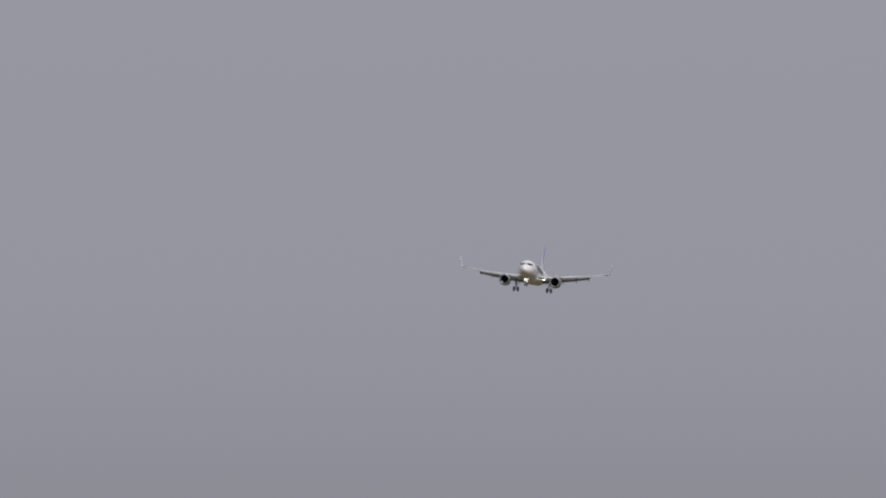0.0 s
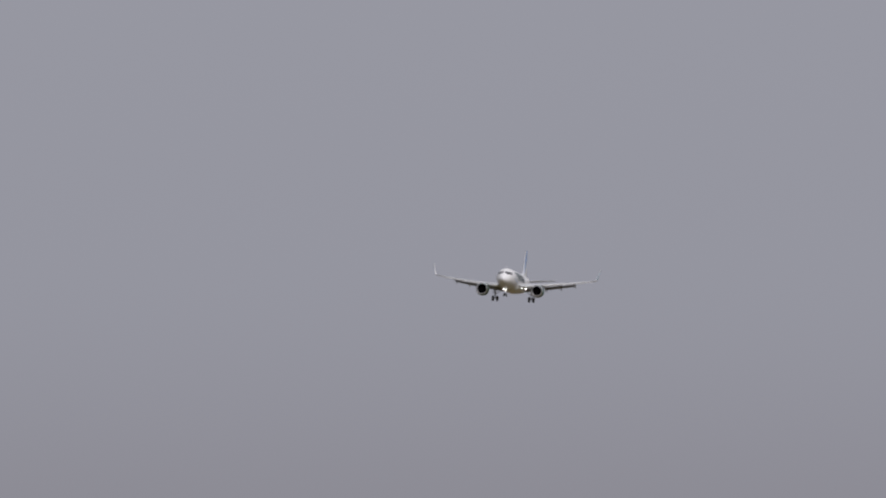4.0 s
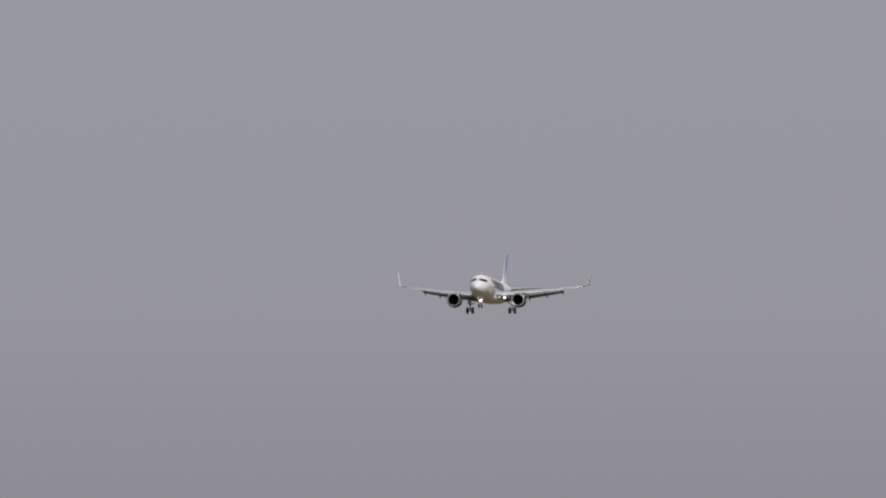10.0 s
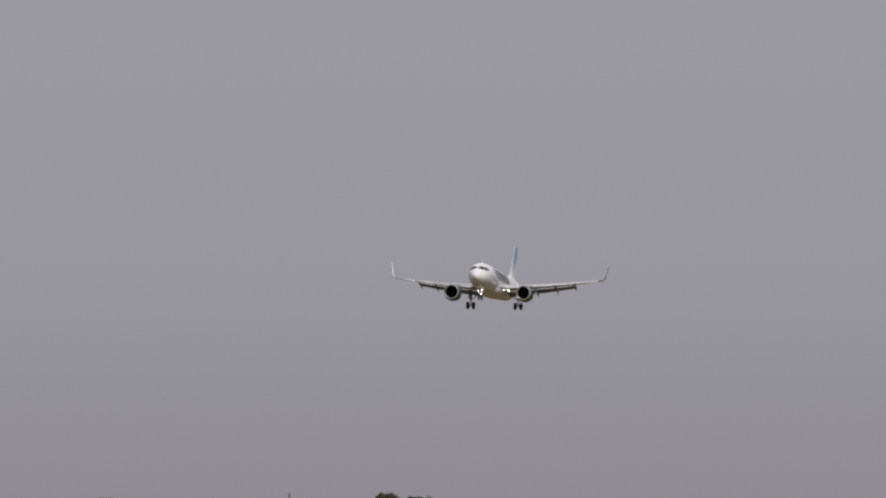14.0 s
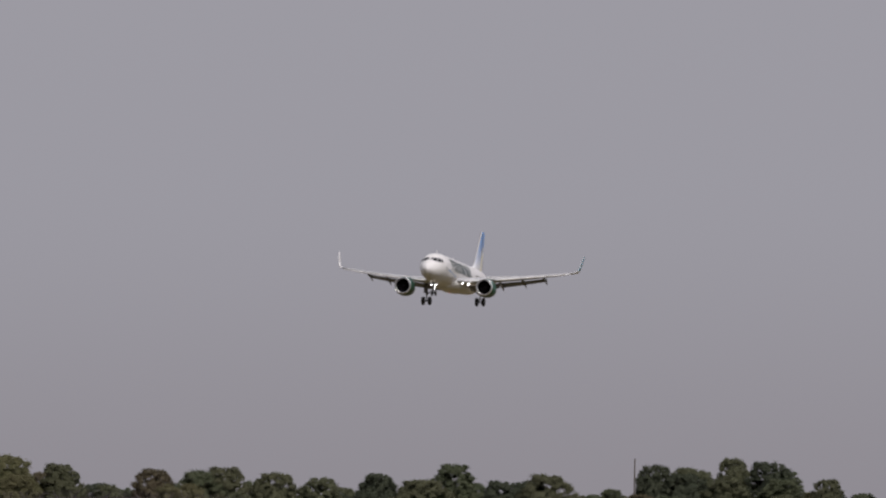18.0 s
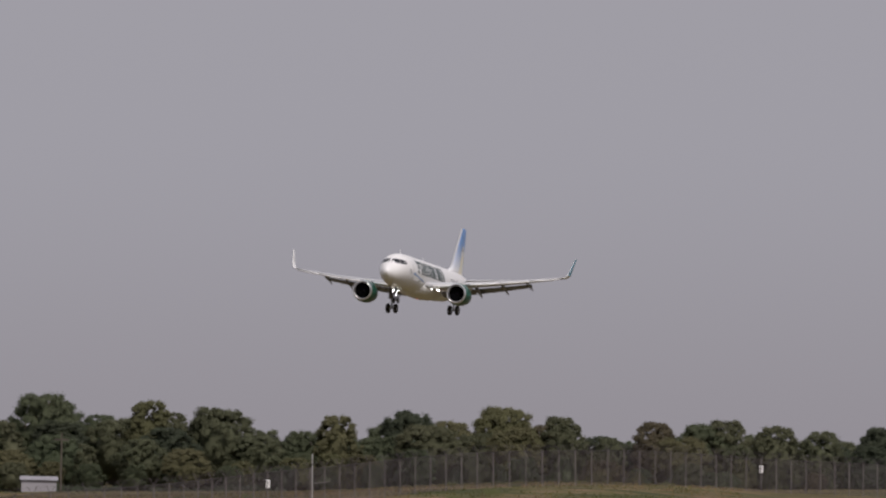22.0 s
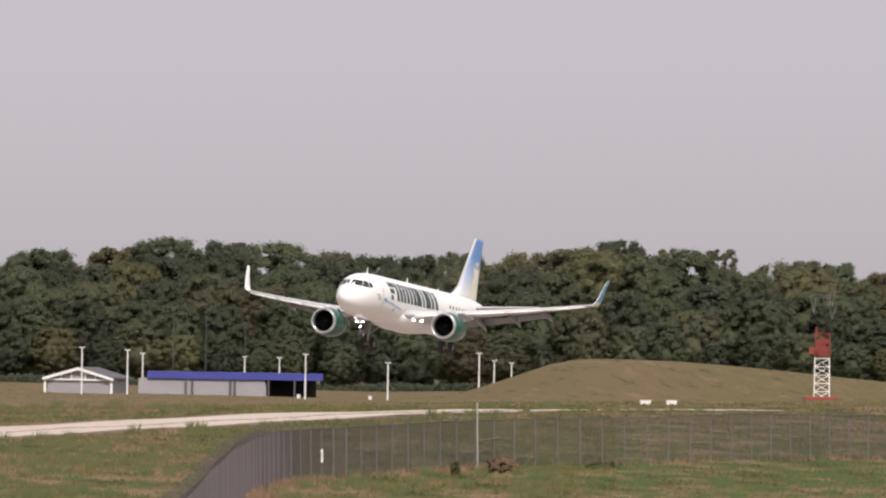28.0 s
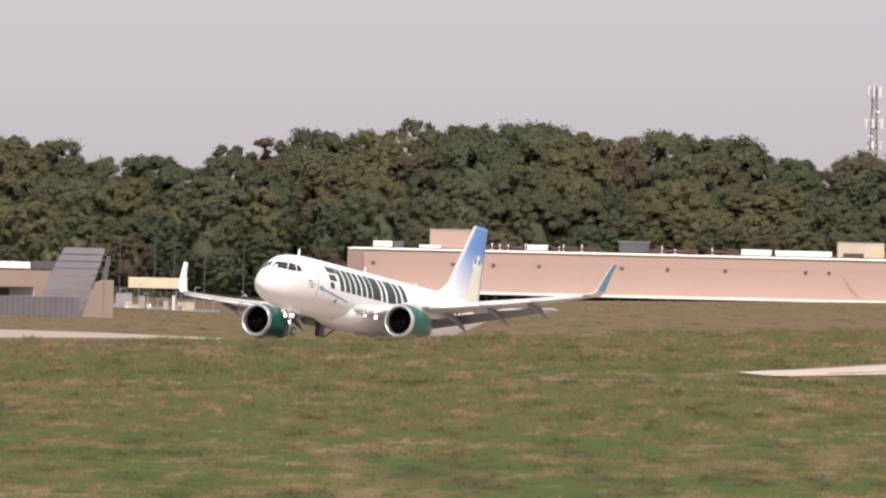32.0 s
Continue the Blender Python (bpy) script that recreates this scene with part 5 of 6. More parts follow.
# ---- grass ----
def tufts(name, seed, count, d0, d1, a0, a1, tall, wide, blades, material, label, clear, spread=0.0, shade=True, places=None):
    """Loose tufts of blades over a stretch of the ground, thinner where they are far off."""
    rng = np.random.default_rng(seed)
    d = d0 * (d1 / d0) ** rng.uniform(0, 1, count)
    az = rng.uniform(a0, a1, count)
    x, y = d * np.sin(np.radians(az)), d * np.cos(np.radians(az))
    if places is not None:
        x, y = places
        d = np.hypot(x, y)
    keep = np.ones(count, bool)
    line = np.array([(p.x, p.y) for p in road_line])
    for i in range(0, count, 4000):
        s = slice(i, i + 4000)
        keep[s] &= (np.hypot(x[s, None] - line[None, :, 0], y[s, None] - line[None, :, 1]).min(1) > clear)
    q = -x * RC + y * RS
    keep &= (np.abs(q - RUN_OFF) > 24) & ~((np.abs(q - 503) < 18) & (d < 1250))
    patchy = np.sin(x * 0.11 + 1.0) * np.sin(y * 0.029 + 0.5) + 0.6 * np.sin(x * 0.31 + y * 0.05)
    if places is None:
        keep &= rng.uniform(-1.6, 1.6, count) < patchy + 0.5
    x, y, d = x[keep], y[keep], d[keep]
    n = len(x)
    z = ground(x, y)
    far = (d / d0) ** 0.45
    h = tall * rng.uniform(0.45, 1.25, n) * far
    verts, faces = [], []
    P = np.stack([x, y, z], 1)
    cells = []
    for b in range(blades):
        a = rng.uniform(0, 2 * np.pi, n)
        off = rng.uniform(0, 1, n) * (spread or wide * 1.5) * far
        foot = P + np.stack([np.cos(a) * off, np.sin(a) * off, np.full(n, -0.02)], 1)
        w = wide * rng.uniform(0.6, 1.3, n) * far
        lean = rng.uniform(0.1, 0.6, n) * h
        tip = foot + np.stack([np.cos(a) * lean, np.sin(a) * lean, h * rng.uniform(0.6, 1.0, n)], 1)
        e = np.stack([w, np.zeros(n), np.zeros(n)], 1)
        cells.append(np.stack([foot - e, foot + e, tip], 1))
    V = np.concatenate(cells).reshape(-1, 3)
    me = bpy.data.meshes.new(name)
    m = len(V) // 3
    me.from_pydata(V.tolist(), [], np.arange(3 * m).reshape(m, 3).tolist())
    me.materials.append(material)
    me.polygons.foreach_set("use_smooth", [True] * m)
    if shade:
        add_lush(me)
    up = rng.normal(scale=0.15, size=(3 * m, 3)) + np.array([0, -0.55, 0.85])
    up /= np.linalg.norm(up, axis=1)[:, None]
    me.normals_split_custom_set_from_vertices(up.tolist())
    return tagged(new(name, me), label, "grass", kind="stuff")


tufts("grass", 21, 240000, 170, 1000, -2.6, 12.8, 0.10, 0.016, 3, TUFT, "short dry and green grass tufts over the airfield", 7.2)
tufts("far_grass", 23, 30000, 800, 1650, -2.6, 9.5, 0.12, 0.05, 3, TUFT, "rough grass between runway and buildings", 4.9)
tufts("weeds", 22, 900, 190, 900, -2.6, 12.5, 0.20, 0.016, 50, WEED, "taller green weeds scattered in the grass", 7.0, 0.22, False)
tufts("crest_grass", 30, 56000, 430, 900, -2.6, 6.6, 0.24, 0.02, 4, TUFT, "longer grass over the swell before the runway", 7.4, 0.08)
tufts("tall_weeds", 26, 2400, 400, 900, -2.6, 6.5, 0.46, 0.022, 34, WEED, "tall green weeds along the grass crest", 7.5, 0.22, False)
tufts("road_weeds", 27, 500, 540, 830, 1.3, 6.9, 0.22, 0.02, 30, WEED, "green weeds at the edge of the service road", 5.8, 0.25, False)
tufts("lush_grass", 24, 15000, 250, 420, 4.8, 5.9, 0.11, 0.018, 5, LUSH, "bright green grass beside the fence", 5.0, 0.12, False)
tufts("near_grass", 33, 180000, 180, 460, -2.4, 6.4, 0.075, 0.007, 4, TUFT, "fine short grass blades in the near field", 6.5, 0.05)
tufts("green_clumps", 34, 4600, 180, 620, -2.4, 8.5, 0.16, 0.010, 80, CLUMP, "dark green clumps of broad-leaved grass", 7.0, 0.30, False)
# ragged green patches in the near field, in loose groups
patch_rng = np.random.default_rng(36)
mid_a, mid_d = np.radians(patch_rng.uniform(-2.3, 4.2, 190)), 185 * (470 / 185) ** patch_rng.uniform(0, 1, 190)
size = np.repeat(patch_rng.uniform(0.35, 1.0, 190), 16)
px = np.repeat(mid_d * np.sin(mid_a), 16) + patch_rng.normal(size=3040) * 0.55 * size
py = np.repeat(mid_d * np.cos(mid_a), 16) + patch_rng.normal(size=3040) * 3.2 * size
tufts("green_patches", 37, 3040, 185, 470, -2.4, 4.3, 0.12, 0.009, 44, CLUMP, "ragged dark green patches of broad-leaved grass", 7.0, 0.28, False, (px, py))
# grass leaning over the near edge of the service road
edge_rng = np.random.default_rng(28)
edge = np.array([(p.x, p.y) for p in road_line])
pick = edge_rng.uniform(3, 115, 7000)
ex = np.interp(pick, np.arange(120), edge[:, 0])
ey = np.interp(pick, np.arange(120), edge[:, 1])
away = np.hypot(ex, ey)
near_by = (0.4 + 5.0 * np.minimum(1, pick / 25)) * 1.2 + edge_rng.normal(0.2, 0.5, 7000) + 0.5 * np.sin(pick * 1.7)
tufts("edge_grass", 29, 7000, 540, 860, 1, 7, 0.13, 0.02, 6, TUFT, "ragged grass along the edge of the service road", 1.0, 0.15, True, (ex - ex / away * near_by, ey - ey / away * near_by))


# ---- the airliner ----
REF = 17.7


def fus(x):
    """Half width, top and bottom of the fuselage at x metres behind the nose."""
    xs = [0, 0.12, 0.35, 0.8, 1.4, 2.0, 2.6, 3.3, 4.2, 5.4, 6.8, 23.5, 26.5, 29.5, 32.5, 35.2, 36.9, 37.57]
    w = [0.02, 0.28, 0.52, 0.85, 1.15, 1.36, 1.53, 1.68, 1.82, 1.92, 1.975, 1.975, 1.94, 1.72, 1.26, 0.76, 0.38, 0.16]
    top = [-0.50, -0.20, 0.05, 0.38, 0.70, 1.10, 1.50, 1.79, 1.94, 2.03, 2.07, 2.07, 2.07, 2.06, 1.98, 1.82, 1.58, 1.42]
    bot = [-0.52, -0.84, -1.06, -1.34, -1.58, -1.74, -1.85, -1.94, -2.01, -2.06, -2.07, -2.07, -1.86, -1.22, -0.42, 0.38, 0.92, 1.10]
    return np.interp(x, xs, w), np.interp(x, xs, top), np.interp(x, xs, bot)


def skin(x, z, side=1, out=0.0):
    """The point on the fuselage's side at that height."""
    w, t, b = fus(x)
    c, h = (t + b) / 2, (t - b) / 2
    s = math.sqrt(max(0.0, 1 - ((z - c) / h) ** 2))
    n = Vector((0, s * side / w, (z - c) / h ** 2)).normalized()
    return Vector((REF - x, side * w * s, z)) + n * out


def patch(corners, side=1, out=0.012, nu=4, nv=6):
    """A decal on the skin; corners (x, z): lower front, lower rear, upper rear, upper front."""
    (xa, za), (xb, zb), (xc, zc), (xd, zd) = corners
    bm = bmesh.new()
    rows = []
    for j in range(nv + 1):
        v = j / nv
        row = []
        for i in range(nu + 1):
            u = i / nu
            x = (xa * (1 - u) + xb * u) * (1 - v) + (xd * (1 - u) + xc * u) * v
            z = (za * (1 - u) + zb * u) * (1 - v) + (zd * (1 - u) + zc * u) * v
            row.append(bm.verts.new(skin(x, z, side, out)))
        rows.append(row)
    for a, b in zip(rows, rows[1:]):
        for i in range(nu):
            q = (a[i], a[i + 1], b[i + 1], b[i])
            bm.faces.new(q if side < 0 else q[::-1])
    return bm


def foil(le, chord, y, z, thick, up=(0, 0, 1), n=9, droop=0.0):
    """A wing section: leading edge x behind the nose, chord, thickness ratio."""
    pts = []
    ts = [0.5 * (1 - math.cos(math.pi * i / (n - 1))) for i in range(n)]
    def half(t):
        return 5 * thick * (0.2969 * math.sqrt(t) - 0.126 * t - 0.3516 * t * t + 0.2843 * t ** 3 - 0.1015 * t ** 4)
    u = Vector(up)
    for t in reversed(ts):
        pts.append(Vector((REF - le - chord * t, y, z)) + u * (half(t) * chord * 1.15 - droop * max(0, 0.16 - t)))
    for t in ts[1:-1]:
        pts.append(Vector((REF - le - chord * t, y, z)) - u * (half(t) * chord * 0.85 + droop * max(0, 0.16 - t)))
    return pts


def wing_line(y):
    """Leading edge, trailing edge and height of the wing at y."""
    le = 11.55 + (y - 1.9) * 0.555
    te = np.interp(y, [1.0, 6.4, 16.6], [18.5, 18.75, 21.35])
    z = -1.12 + 0.10 * (y - 1.9) + 0.0030 * (y - 1.9) ** 2
    return le, te, z


def mirror(pts, side):
    return [Vector((p.x, p.y * side, p.z)) for p in pts]


plane = thing("airliner", pose(0, 0, 0), "white passenger jet with green engines and a blue tail, landing", "airplane")
xs = [0, 0.12, 0.35, 0.8, 1.4, 2.0, 2.6, 3.3, 4.2, 5.4, 6.8, 10, 13, 16, 19.5, 23.5, 26.5, 29.5, 32.5, 35.2, 36.9, 37.57]
rings = []
for x in xs:
    w, t, b = fus(x)
    rings.append([(REF - x, w * math.cos(2 * math.pi * i / 48), (t + b) / 2 + (t - b) / 2 * math.sin(2 * math.pi * i / 48)) for i in range(48)])
fuselage = part("fuselage", loft(rings), WHITE, plane, smooth=True)
# belly fairing
fair = []
for x, hw, zb in ((10.2, 0.6, -1.95), (11.4, 1.7, -2.25), (13.0, 2.15, -2.45), (17.5, 2.2, -2.48), (20.0, 1.8, -2.3), (22.0, 0.7, -2.0)):
    fair.append([(REF - x, hw * math.cos(a), -1.2 + (zb + 1.2) * (-math.sin(a)) if math.sin(a) < 0 else -1.2 + 0.5 * math.sin(a)) for a in [2 * math.pi * i / 24 for i in range(24)]])
part("belly_fairing", loft(fair), WHITE, plane, smooth=True)
# cockpit panes
for side in (1, -1):
    for k, c in enumerate([((1.43, 0.716), (2.00, 0.58), (2.50, 1.15), (2.14, 1.188)), ((2.06, 0.58), (2.76, 0.56), (2.98, 1.10), (2.56, 1.16)), ((2.84, 0.56), (3.42, 0.64), (3.36, 1.00), (3.06, 1.09))]):
        part("cockpit_window", patch(c, side, 0.014), GLASS, fuselage, "dark cockpit windscreen pane")
# the title: plain slanted blocks in the title's colour
for side in (1, -1):
    for k in range(3):
        x0, lean = 7.05 + 0.12 * k, 0.10
        z0 = 1.02 - 0.56 * k
        part("title_block", patch(((x0, z0), (x0 + (1.55, 1.15, 0.62)[k], z0), (x0 + (1.5, 1.1, 0.6)[k] - lean, z0 + 0.42), (x0 - lean, z0 + 0.42)), side), TITLE_GREEN, fuselage)
    for x0, x1 in ((8.85, 10.4), (10.62, 12.15), (12.42, 13.95), (14.12, 15.4), (15.72, 16.2), (16.55, 17.85), (18.1, 19.75)):
        for a, b in ((x0, x0 + 0.62), (x1 - 0.66, x1)) if x1 - x0 > 0.6 else ((x0, x1),):
            part("title_block", patch(((a, -0.12), (b, -0.12), (b - 0.2, 1.46), (a - 0.2, 1.46)), side), TITLE_GREEN, fuselage)
    for k in range(9):
        x = 22.9 + k * 0.85
        part("cabin_window", patch(((x, 0.30), (x + 0.3, 0.30), (x + 0.3, 0.62), (x, 0.62)), side, 0.012, 2, 2), GLASS, fuselage)
    part("blue_flash", patch(((5.9, -0.36), (10.4, -0.86), (10.4, -0.74), (5.7, -0.20)), side, 0.012, 8, 2), FLASH_BLUE, fuselage)
    part("blue_flash", patch(((5.5, -0.34), (6.3, -0.48), (6.1, -0.06), (5.7, -0.12)), side, 0.016, 4, 3), FLASH_BLUE, fuselage)
    for k, (x, w, z) in enumerate(((4.0, 0.7, 0.02), (4.1, 0.9, -0.18), (4.3, 0.5, -0.38))):
        part("name_bar", patch(((x, z), (x + w, z), (x + w, z + 0.09), (x, z + 0.09)), side, 0.012, 2, 1), SHADED_GREY_PAINT, fuselage)
    part("door_outline", patch(((5.35, -0.98), (5.42, -0.98), (5.42, 0.86), (5.35, 0.86)), side, 0.011, 1, 6), SHADED_GREY_PAINT, fuselage)
    part("service_panel", patch(((8.3, -1.05), (8.65, -1.05), (8.65, -0.78), (8.3, -0.78)), side, 0.012, 2, 2), SHADED_GREY_PAINT, fuselage)
# aerials
for x, h in ((5.6, 0.55), (16.2, 0.5), (24.5, 0.25)):
    bm = loft([foil(x, 0.45, 0, 0, 0.1, (0, 1, 0), 5), foil(x + 0.2, 0.2, 0, 0, 0.1, (0, 1, 0), 5)])
    for i, v in enumerate(bm.verts):
        v.co.z = 2.03 + (h if i >= len(bm.verts) // 2 else 0)
    part("aerial", bm, WHITE, fuselage, "white blade aerial")

for side in (1, -1):
    # wing
    secs = []
    for y in (1.2, 2.6, 4.4, 6.4, 9.0, 12.0, 14.5, 16.4):
        le, te, z = wing_line(y)
        secs.append(mirror(foil(le, te - le, y, z, np.interp(y, [1, 6, 16], [0.145, 0.12, 0.105])), side))
    wing = part("wing", loft(secs), WING_GREY, plane, "grey wing with slats and flaps out", smooth=True)
    # sharklet: turns up and back from the tip
    secs = []
    for k in range(9):
        t = k / 8
        ang = min(1.0, t * 2.2) * radians(78)
        y = 16.4 + (0.62 * math.sin(min(1.0, t * 2.2) * radians(80)) + max(0, t - 0.45) * 0.75)
        z = wing_line(16.4)[2] + 0.62 * (1 - math.cos(min(1.0, t * 2.2) * radians(80))) + max(0, t - 0.45) * 3.5
        le = wing_line(16.4)[0] + 0.55 * t + 1.35 * t * t
        ch = np.interp(t, [0, 0.45, 1], [1.75, 1.3, 0.62])
        secs.append(mirror(foil(le, ch, y, z, 0.09, (0, -math.sin(ang), math.cos(ang))), side))
    shark = part("sharklet", loft(secs), WHITE, wing, "white upturned wing tip", smooth=True)
    shell = []
    for s in secs[3:]:
        c = sum(s, Vector()) / len(s)
        shell.append([p + Vector((0, 0.02 * side, -0.01)) for p in s[len(s) // 2:]])
    part("outer_skin", loft(shell, close=False, caps=False), TEAL, wing, "teal outer face of the wing tip", smooth=True)
    # slats
    for y0, y1 in ((2.7, 5.0), (6.6, 9.7), (9.75, 12.9), (12.95, 16.1)):
        secs = []
        for y in np.linspace(y0, y1, 4):
            le, te, z = wing_line(y)
            ch = 0.17 * (te - le) + 0.25
            secs.append([p + Vector((0, 0, -0.16)) for p in mirror(foil(le - 0.30, ch, y, z, 0.22), side)])
        part("slat", loft(secs), WHITE, wing, "bright leading-edge slat, extended", smooth=True)
    # flaps
    for y0, y1 in ((2.1, 6.2), (6.5, 12.6)):
        secs = []
        for y in np.linspace(y0, y1, 4):
            le, te, z = wing_line(y)
            ch = np.interp(y, [2, 6.4, 12.6], [1.3, 1.15, 0.7])
            ring = []
            for p in foil(0, ch, y, 0, 0.13):
                x = REF - p.x
                ring.append(Vector((REF - (te - 0.45 + x * math.cos(radians(29)) + p.z * 0.55), y * side, z - 0.22 - x * math.sin(radians(29)) + p.z * 0.83)))
            secs.append(ring)
        # underside shade is put into the flap's grey
        part("flap", loft(secs), SHADED_GREY_PAINT, wing, "lowered grey trailing-edge flap, darkened for its shaded underside", smooth=True)
    # flap track fairings
    for y in (6.6, 9.6, 12.4):
        le, te, z = wing_line(y)
        k = np.interp(y, [6, 13], [0.85, 0.6])
        ring = []
        for x, r, dz in ((te - 2.4, 0.03, -0.25), (te - 1.9, 0.17, -0.38), (te - 0.8, 0.25, -0.55), (te + 0.2, 0.22, -0.85), (te + 1.0, 0.12, -1.25), (te + 1.4, 0.03, -1.5)):
            ring.append([(REF - x, (y + r * k * 0.8 * math.cos(a)) * side, z + dz * k + r * k * 1.4 * math.sin(a)) for a in [2 * math.pi * i / 12 for i in range(12)]])
        part("flap_fairing", loft(ring), SHADED_GREY_PAINT, wing, smooth=True)
    # tailplane
    secs = [mirror(foil(31.2 + (y - 0.8) * 0.66, np.interp(y, [0.8, 6.2], [4.0, 1.5]), y, 0.95 + 0.105 * y, 0.09), side) for y in (0.6, 2.5, 4.5, 6.1, 6.22)]
    part("tailplane", loft(secs), WING_GREY, plane, smooth=True)

    # engine
    ex, ey, ez = REF - 10.75, 5.75 * side, -2.02
    engine = new("engine")
    engine.parent = plane
    engine.matrix_basis = pose(ex, ey, ez, 0, -1.5, 0)
    tagged(engine, "green turbofan engine with a bare-metal inlet lip")
    part("cowl", spin([(-0.16, 1.16), (-0.5, 1.25), (-1.1, 1.31), (-1.9, 1.30), (-2.7, 1.20), (-3.5, 1.04), (-3.55, 0.98), (-3.2, 0.98)]), GREEN_COWL, engine, smooth=True)
    part("inlet_lip", spin([(-0.42, 0.93), (-0.2, 0.96), (-0.05, 1.01), (0.0, 1.07), (-0.04, 1.12), (-0.17, 1.168), (-0.26, 1.20)]), BARE, engine, "polished metal inlet lip", smooth=True)
    # duct, blades and spinner are coloured near-black for the inlet's shade
    part("inlet_duct", spin([(-0.40, 0.93), (-0.7, 0.96), (-1.15, 0.99), (-1.2, 0.35)]), DARK, engine, smooth=True)
    for k in range(18):
        bm = bmesh.new()
        a = 2 * math.pi * k / 18
        v = []
        for r, tw, wd in ((0.24, 0.5, 0.10), (0.6, 0.8, 0.16), (0.96, 1.05, 0.19)):
            for s in (-1, 1):
                b = a + s * wd / r * math.cos(tw)
                v.append(bm.verts.new((-0.98 + s * wd * math.sin(tw), r * math.cos(b), r * math.sin(b))))
        for i in (0, 2):
            bm.faces.new((v[i], v[i + 1], v[i + 3], v[i + 2]))
        part("fan_blade", bm, BLADE, engine)
    part("spinner", spin([(-0.62, 0.005), (-0.7, 0.09), (-0.85, 0.20), (-1.05, 0.28)], 20), DARK, engine, smooth=True)
    part("core_nozzle", spin([(-3.2, 0.72), (-3.9, 0.62), (-4.6, 0.44), (-4.62, 0.36), (-4.1, 0.34), (-5.1, 0.05)], 28), BARE, engine, smooth=True)
    pyl = [[(REF - x, ey + w * s, z) for s, z in ((-1, z0), (1, z0), (1, z1), (-1, z1))] for x, w, z0, z1 in ((11.4, 0.06, -0.85, -0.72), (12.4, 0.2, -0.95, -0.52), (14.2, 0.24, -1.2, -0.62), (16.5, 0.2, -1.25, -0.7), (18.3, 0.05, -1.0, -0.8))]
    part("pylon", loft(pyl), WHITE, plane, smooth=False)

    # main gear
    gear = new("main_gear")
    gear.parent = plane
    gear.matrix_basis = pose(REF - 17.6, 3.8 * side, -3.56)
    tagged(gear, "lowered main landing gear with two wheels")
    bm = bmesh.new()
    rod(bm, (0, 0, 0.0), (0, 0, 0.9), 0.10, 0.10, 10)
    rod(bm, (0, 0, 0.85), (0, 0, 2.6), 0.17, 0.17, 12)
    rod(bm, (0, -0.6, 0), (0, 0.6, 0), 0.09, 0.09, 10)
    rod(bm, (0.0, 0, 0.9), (0.0, -1.7 * side, 2.1), 0.07, 0.07, 8)
    rod(bm, (0.25, 0, 0.25), (0.28, 0, 0.7), 0.05, 0.05, 6)
    part("strut", bm, STRUT, gear)
    # darker grey paints the shade on the door
    part("gear_door", boxed(-0.5, 0.5, 0.30 * side - 0.03, 0.30 * side + 0.03, 1.1, 2.5, 0.02), SHADED_GREY_PAINT, gear, "grey gear leg door with shade put into its colour")
    for yw in (-0.46, 0.46):
        bm = spin([(-0.2, 0.30), (-0.2, 0.47), (-0.15, 0.55), (-0.06, 0.585), (0.06, 0.585), (0.15, 0.55), (0.2, 0.47), (0.2, 0.30), (-0.2, 0.30)], 28)
        bmesh.ops.rotate(bm, matrix=Matrix.Rotation(radians(90), 3, "Z"), verts=bm.verts)
        bmesh.ops.translate(bm, vec=(0, yw, 0), verts=bm.verts)
        part("tyre", bm, RUBBER, gear, smooth=True)
        bm = spin([(-0.17, 0.0), (-0.17, 0.12), (-0.1, 0.16), (-0.14, 0.30), (0.14, 0.30), (0.1, 0.16), (0.17, 0.12), (0.17, 0.0)], 20)
        bmesh.ops.rotate(bm, matrix=Matrix.Rotation(radians(90), 3, "Z"), verts=bm.verts)
        bmesh.ops.translate(bm, vec=(0, yw, 0), verts=bm.verts)
        part("rim", bm, STRUT, gear, smooth=False)
    # wing-root lights
    bm = bmesh.new()
    bmesh.ops.create_uvsphere(bm, u_segments=16, v_segments=10, radius=0.10)
    bmesh.ops.translate(bm, vec=(REF - 12.25, 3.2 * side, -1.62), verts=bm.verts)
    part("landing_light", bm, LAMP if side > 0 else GLASS, plane, "landing light at the wing root", smooth=True)
    bm = bmesh.new()
    bmesh.ops.create_uvsphere(bm, u_segments=10, v_segments=6, radius=0.06)
    bmesh.ops.translate(bm, vec=(REF - 12.0, 2.45 * side, -1.55), verts=bm.verts)
    part("runway_light", bm, LAMP if side > 0 else GLASS, plane, "small light at the wing root", smooth=True)

# fin
def fin_sec(z):
    le = np.interp(z, [1.7, 2.3, 3.0, 7.75], [27.3, 28.9, 30.05, 34.0])
    te = np.interp(z, [1.7, 7.75], [35.2, 36.2])
    return le, te


secs = []
for z in (1.7, 2.3, 3.0, 4.5, 6.0, 7.4, 7.62):
    le, te = fin_sec(z)
    secs.append([Vector((p.x, p.y, z)) for p in foil(le, te - le, 0, 0, 0.085, (0, 1, 0))])
FIN_BLUE = shader("fin_paint", (0.11, 0.26, 0.56), 0.3, 0, (0.13, 0.29, 0.60), 0.5, 0.9)
fn = FIN_BLUE.node_tree
fco = fn.nodes.new("ShaderNodeTexCoord")
fsep = fn.nodes.new("ShaderNodeSeparateXYZ")
fmap = fn.nodes.new("ShaderNodeMapRange")
fmap.inputs["From Min"].default_value, fmap.inputs["From Max"].default_value = 2.0, 5.8
fmix = fn.nodes.new("ShaderNodeMix")
fmix.data_type = "RGBA"
fmix.inputs["A"].default_value = (0.80, 0.80, 0.80, 1)
